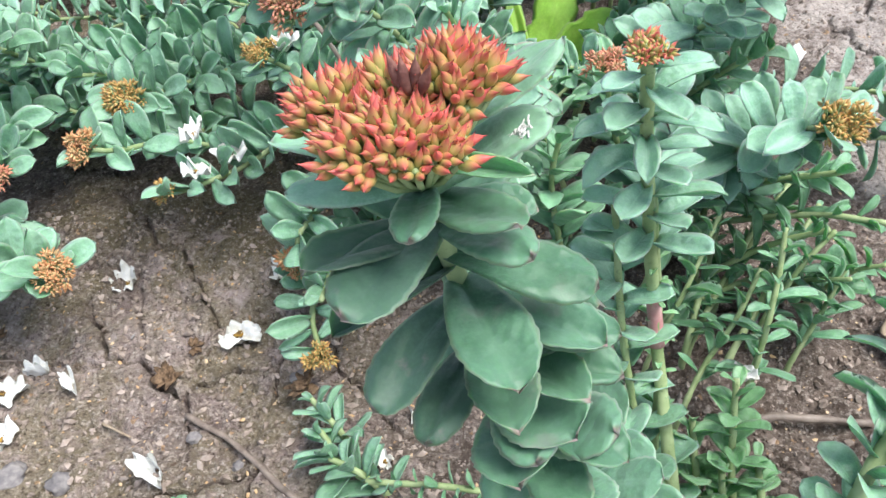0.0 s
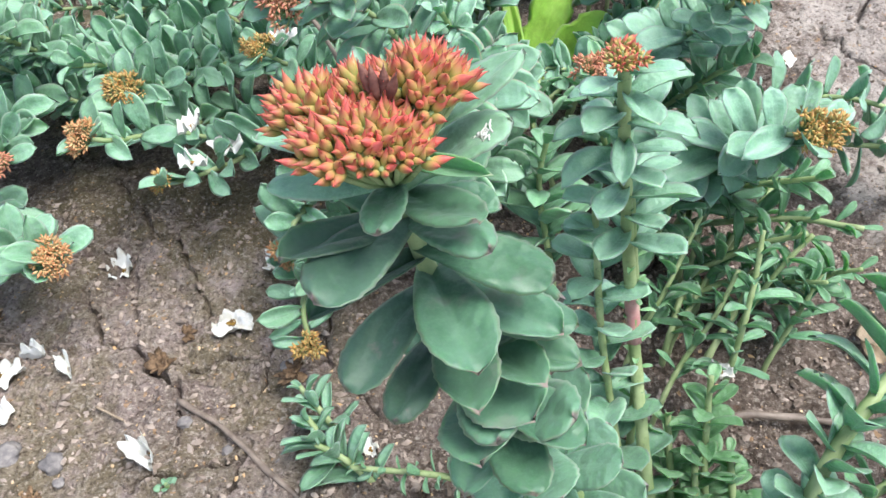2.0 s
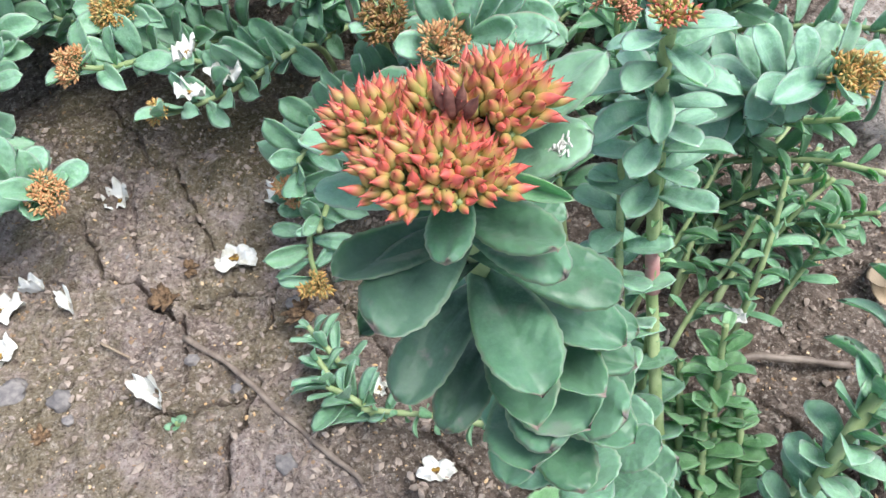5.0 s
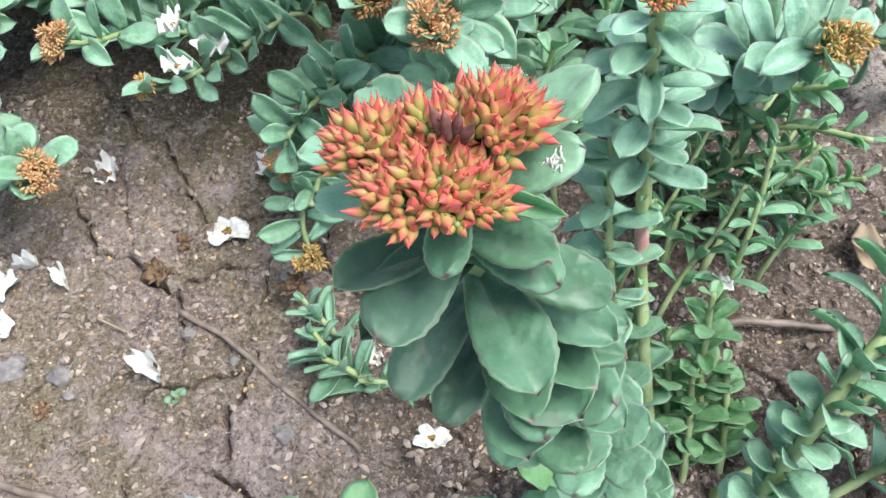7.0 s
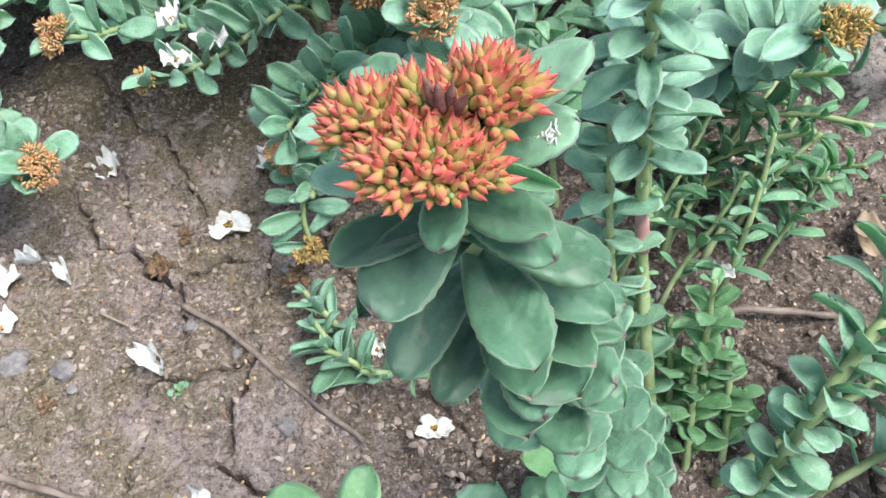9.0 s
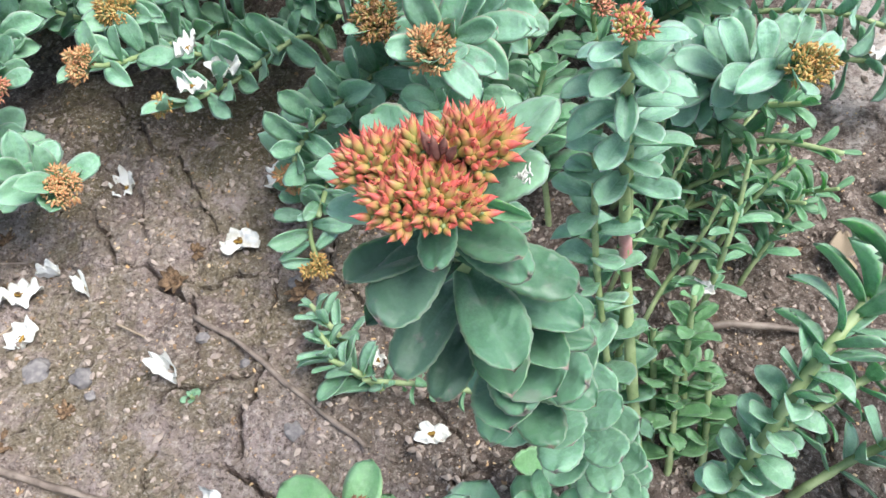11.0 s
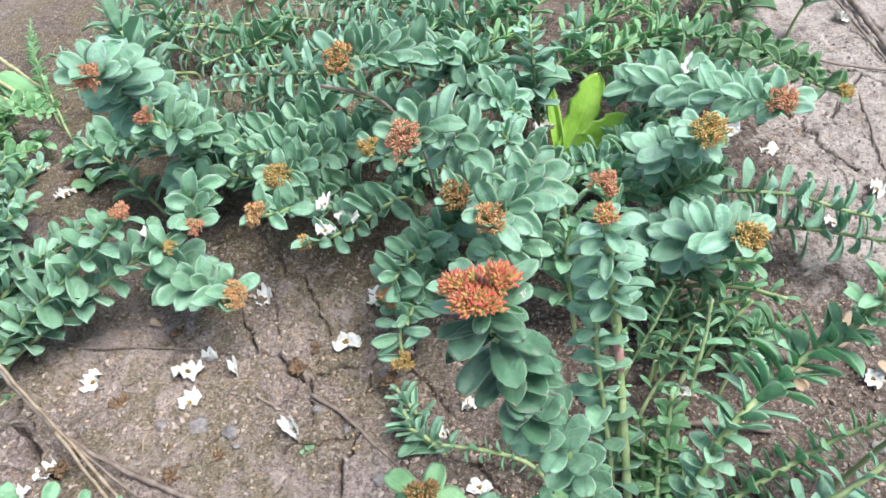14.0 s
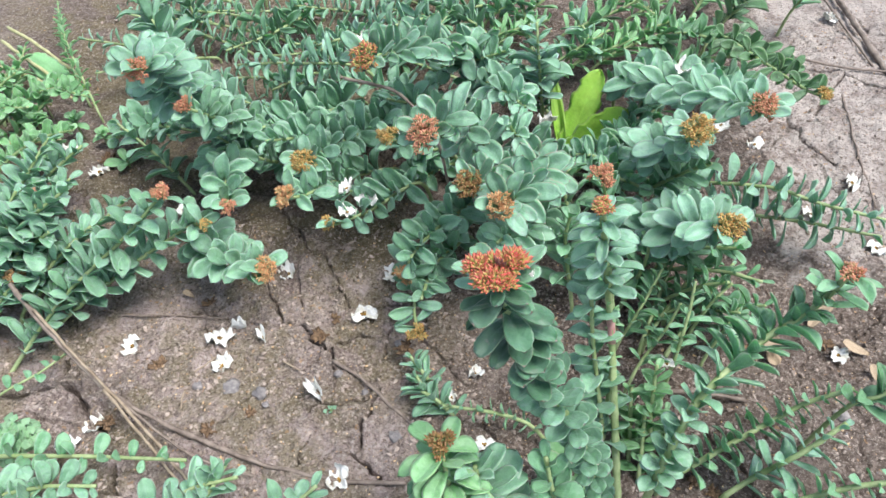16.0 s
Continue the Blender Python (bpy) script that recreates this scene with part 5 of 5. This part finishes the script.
withered(-0.811, 0.739, 0, 0.03, 51)
withered(-0.277, 0.417, 0, 0.018, 40)
withered(-0.285, 0.382, -0, 0.026, 41)
withered(-0.48, 0.428, 0, 0.018, 42)
withered(-0.51, 0.305, 0, 0.024, 43)
withered(-0.392, 0.217, 0, 0.025, 44)
withered(-0.346, 0.246, 0, 0.018, 45)
withered(-0.152, 0.366, 0.02, 0.024, 46)
withered(-0.53, 0.203, 0.02, 0.021, 47)
withered(0.419, 0.455, 0, 0.023, 48)
withered(0.231, 0.228, 0, 0.018, 49)
withered(0.249, 0.216, 0, 0.018, 50)


def pebble(x, y, size, seed, flat=0.6):
    size *= 0.85
    bm = bmesh.new()
    bmesh.ops.create_icosphere(bm, subdivisions=3, radius=size / 2)
    for v in bm.verts:
        n = v.co.normalized()
        v.co = n * size / 2 * (1 + 0.5 * noise.noise(n * 1.5 + Vector((seed * 3.3, 0, 0))) + 0.10 * noise.noise(n * 5))
        v.co.z *= flat
    ob = part("pebble", bm, PEBBLE, None, m=Matrix.Translation((x, y, ground_at(x, y) + size * flat * 0.08)) @ pose(0, 0, 0, 0, 0, seed * 47))
    tagged(ob, "grey pebble half sunk in soil", "pebble", "pebbles")


pebble(-0.344, 0.280, 0.024, 1)
pebble(-0.388, 0.284, 0.030, 2, 0.4)
pebble(-0.144, 0.238, 0.020, 3)
pebble(-0.243, 0.322, 0.014, 4)
pebble(-0.435, 0.278, 0.015, 5)
pebble(-0.170, 0.388, 0.017, 6)
pebble(-0.200, 0.300, 0.012, 7)
pebble(-0.330, 0.262, 0.011, 8)
pebble(0.420, 0.345, 0.020, 9)
pebble(0.300, 0.800, 0.020, 10)


def twig(*points, r0=0.003, r1=0.002, material=None, label="dry brown twig lying on soil", category="twig"):
    body, _ = spline(points, max(10, 8 * len(points)))
    body = [p + Vector((0, 0, 0.002)) + Vector((noise.noise(p * 40), noise.noise(p * 40 + Vector((9, 0, 0))), 0)) * 0.0018 for p in body]
    body = [Vector((p.x, p.y, max(p.z, ground_at(p.x, p.y) + r1 * 0.4))) for p in body]
    ob = part("twig", mesh_of("twig", *tube(body, r0, r1, 8, 0.6)), material or TWIG, None)
    tagged(ob, label, category, "dry twigs")


twig((-0.727, 0.357, 0.095), (-0.666, 0.313, 0.075), (-0.580, 0.261, 0.050), (-0.526, 0.232, 0.035), (-0.442, 0.207, 0.018), (-0.324, 0.179, 0.008), (-0.231, 0.167, 0.004), (-0.116, 0.176, 0.003), r0=0.0036, r1=0.0026, label="long dry stalk slanting down onto the soil")
twig((-0.676, 0.324, 0.085), (-0.578, 0.262, 0.055), (-0.520, 0.227, 0.041), (-0.460, 0.188, 0.030), (-0.388, 0.138, 0.020), (-0.349, 0.107, 0.010), r0=0.0024, r1=0.0018, material=STRAW, label="pale split straw beside the long stalk")
twig((-0.537, 0.233, 0.047), (-0.470, 0.185, 0.033), (-0.393, 0.131, 0.020), (-0.368, 0.113, 0.015), r0=0.0024, r1=0.0016, material=STRAW, label="pale split straw beside the long stalk")
twig((-0.512, 0.224, 0.038), (-0.441, 0.189, 0.022), (-0.371, 0.164, 0.014), (-0.309, 0.157, 0.008), r0=0.0018, r1=0.0014)
twig((-0.257, 0.344, 0.0), (-0.200, 0.312, 0.004), (-0.152, 0.275, 0.002), (-0.082, 0.226, 0.0), r0=0.0028, r1=0.0022)
twig((-0.603, 0.387, 0.0), (-0.52, 0.396, 0.0), (-0.441, 0.399, 0.0), r0=0.0016, r1=0.001)
twig((0.575, 1.45, 0.004), (0.590, 1.376, 0.004), (0.631, 1.104, 0.002), (0.66, 0.95, 0), r0=0.006, r1=0.004)
twig((0.55, 1.45, 0.004), (0.575, 1.30, 0.004), (0.61, 1.12, 0.002), r0=0.003, r1=0.002)
twig((0.400, 1.115, 0.03), (0.467, 1.113, 0.02), (0.560, 1.100, 0.01), (0.680, 1.093, 0.006), r0=0.0025, r1=0.002)
twig((0.539, 1.027, 0.0), (0.535, 0.90, 0.0), (0.536, 0.726, 0.0), r0=0.002, r1=0.0014)
twig((-0.42, 0.94, 0.06), (-0.354, 0.945, 0.05), (-0.283, 0.914, 0.03), (-0.235, 0.861, 0.02), (-0.20, 0.80, 0.01), r0=0.0035, r1=0.0025)
twig((-0.290, 0.690, 0.235), (-0.220, 0.688, 0.220), (-0.180, 0.668, 0.200), (-0.141, 0.629, 0.165), (-0.115, 0.600, 0.03), r0=0.0026, r1=0.0020, label="dry brown stalk bent over the stonecrop leaves")
twig((0.202, 0.348, 0.0), (0.24, 0.350, 0.002), (0.30, 0.347, 0.0), r0=0.0035, r1=0.003)
twig((-0.43, 0.33, 0.0), (-0.45, 0.30, 0.0), r0=0.0012, r1=0.001, material=STRAW, label="short piece of pale straw on soil")
twig((-0.33, 0.335, 0.0), (-0.30, 0.322, 0.0), r0=0.0014, r1=0.001, material=STRAW, label="short piece of pale straw on soil")
twig((-0.45, 0.27, 0.0), (-0.445, 0.24, 0.0), r0=0.0014, r1=0.001, material=STRAW, label="short piece of pale straw on soil")
twig((-0.57, 0.19, 0.0), (-0.565, 0.23, 0.0), r0=0.0014, r1=0.001, material=STRAW, label="short piece of pale straw on soil")
for stalk in (((-1.215, 1.10, 0.05), (-1.121, 1.051, 0.04), (-0.984, 0.971, 0.02)), ((-1.194, 1.043, 0.05), (-1.084, 0.977, 0.04), (-1.006, 0.939, 0.02)),
              ((-1.156, 0.963, 0.04), (-1.068, 0.941, 0.03), (-0.955, 0.893, 0.02)), ((-1.113, 0.894, 0.04), (-1.047, 0.883, 0.03), (-0.99, 0.868, 0.02)),
              ((-1.06, 0.742, 0.02), (-1.007, 0.745, 0.02), (-0.907, 0.761, 0.02))):
    twig(*stalk, r0=0.0042, r1=0.0034, material=STEM_DRY, label="bare yellow-green stem leaning over the soil", category="stem")

# ---- dead leaves ----
def dead_leaf(x, y, length, turn, seed):
    data = leaf_mesh("dead_leaf", seed, 6, 12, -0.3, 0.5, thick=0.02, teeth=0.2)
    ob = part("dead_leaf", data, DEAD_LEAF, None, m=Matrix.Translation((x, y, ground_at(x, y) + 0.006)) @ pose(0, 0, 0, 4, 6, turn) @ Matrix.Scale(length, 4))
    tagged(ob, "curled tan dead leaf on the soil", "leaf", "dead leaves")


dead_leaf(0.400, 0.480, 0.055, -30, 501)
dead_leaf(0.352, 0.455, 0.050, 160, 502)
dead_leaf(0.340, 0.435, 0.035, 190, 503)
dead_leaf(0.470, 0.440, 0.040, 80, 504)
dead_leaf(-0.505, 0.432, 0.022, 70, 505)
dead_leaf(0.470, 0.400, 0.022, 10, 506)

# ---- crumbs of soil, chaff and seed husks ----
def litter(name, count, material, low, high, label, flat, seed):
    r = random.Random(seed)
    verts, faces = [], []
    for _ in range(count):
        x, y = (r.uniform(-0.80, 0.05), r.uniform(0.06, 0.60)) if r.random() < 0.5 else ((r.uniform(-0.12, 0.50), r.uniform(0.14, 0.62)) if r.random() < 0.6 else ((r.uniform(0.25, 0.66), r.uniform(0.6, 1.25)) if r.random() < 0.5 else (r.uniform(-1.25, 0.2), r.uniform(0.5, 1.25))))
        size = low * (high / low) ** (r.random() ** 2)
        m = Matrix.Translation((x, y, 0)) @ Euler((r.uniform(-0.5, 0.5), r.uniform(-0.5, 0.5), r.uniform(0, 6.3))).to_matrix().to_4x4()
        first = len(verts)
        shape = [(1, 0, 0), (0.3, 0.6, 0.1), (-0.5, 0.55, 0), (-1, -0.1, 0.1), (-0.2, -0.6, 0), (0.6, -0.5, 0.1)]
        pts = [Vector((a * size * r.uniform(0.6, 1.1), b * size * r.uniform(0.5, 1), c * size)) for a, b, c in shape]
        verts += [m @ p for p in pts] + [m @ Vector((0, 0, size * flat)), m @ Vector((0, 0, -size * flat))]
        for k in range(6):
            faces.append((first + k, first + (k + 1) % 6, first + 6))
            faces.append((first + (k + 1) % 6, first + k, first + 7))
    z = np.repeat(lie([v.x for v in verts[::8]], [v.y for v in verts[::8]]), 8)
    verts = [(v.x, v.y, v.z + h + low * 0.3) for v, h in zip(verts, z)]
    ob = part(name, mesh_of(name, verts, faces), material, None, smooth=False)
    tagged(ob, label, "litter", kind="stuff")


litter("soil_crumbs", 17000, plain("soil_crumb", (0.17, 0.135, 0.11), (0.46, 0.39, 0.345), 55), 0.0009, 0.0066, "small clods and crumbs of dry clay", 0.75, 21)
litter("chaff", 2900, plain("chaff_tan", (0.50, 0.32, 0.16), (0.66, 0.53, 0.36), 60), 0.0009, 0.0034, "tan chaff and seed husks strewn on soil", 0.3, 22)
litter("grit", 300, PEBBLE, 0.001, 0.004, "fine grey grit", 0.6, 23)
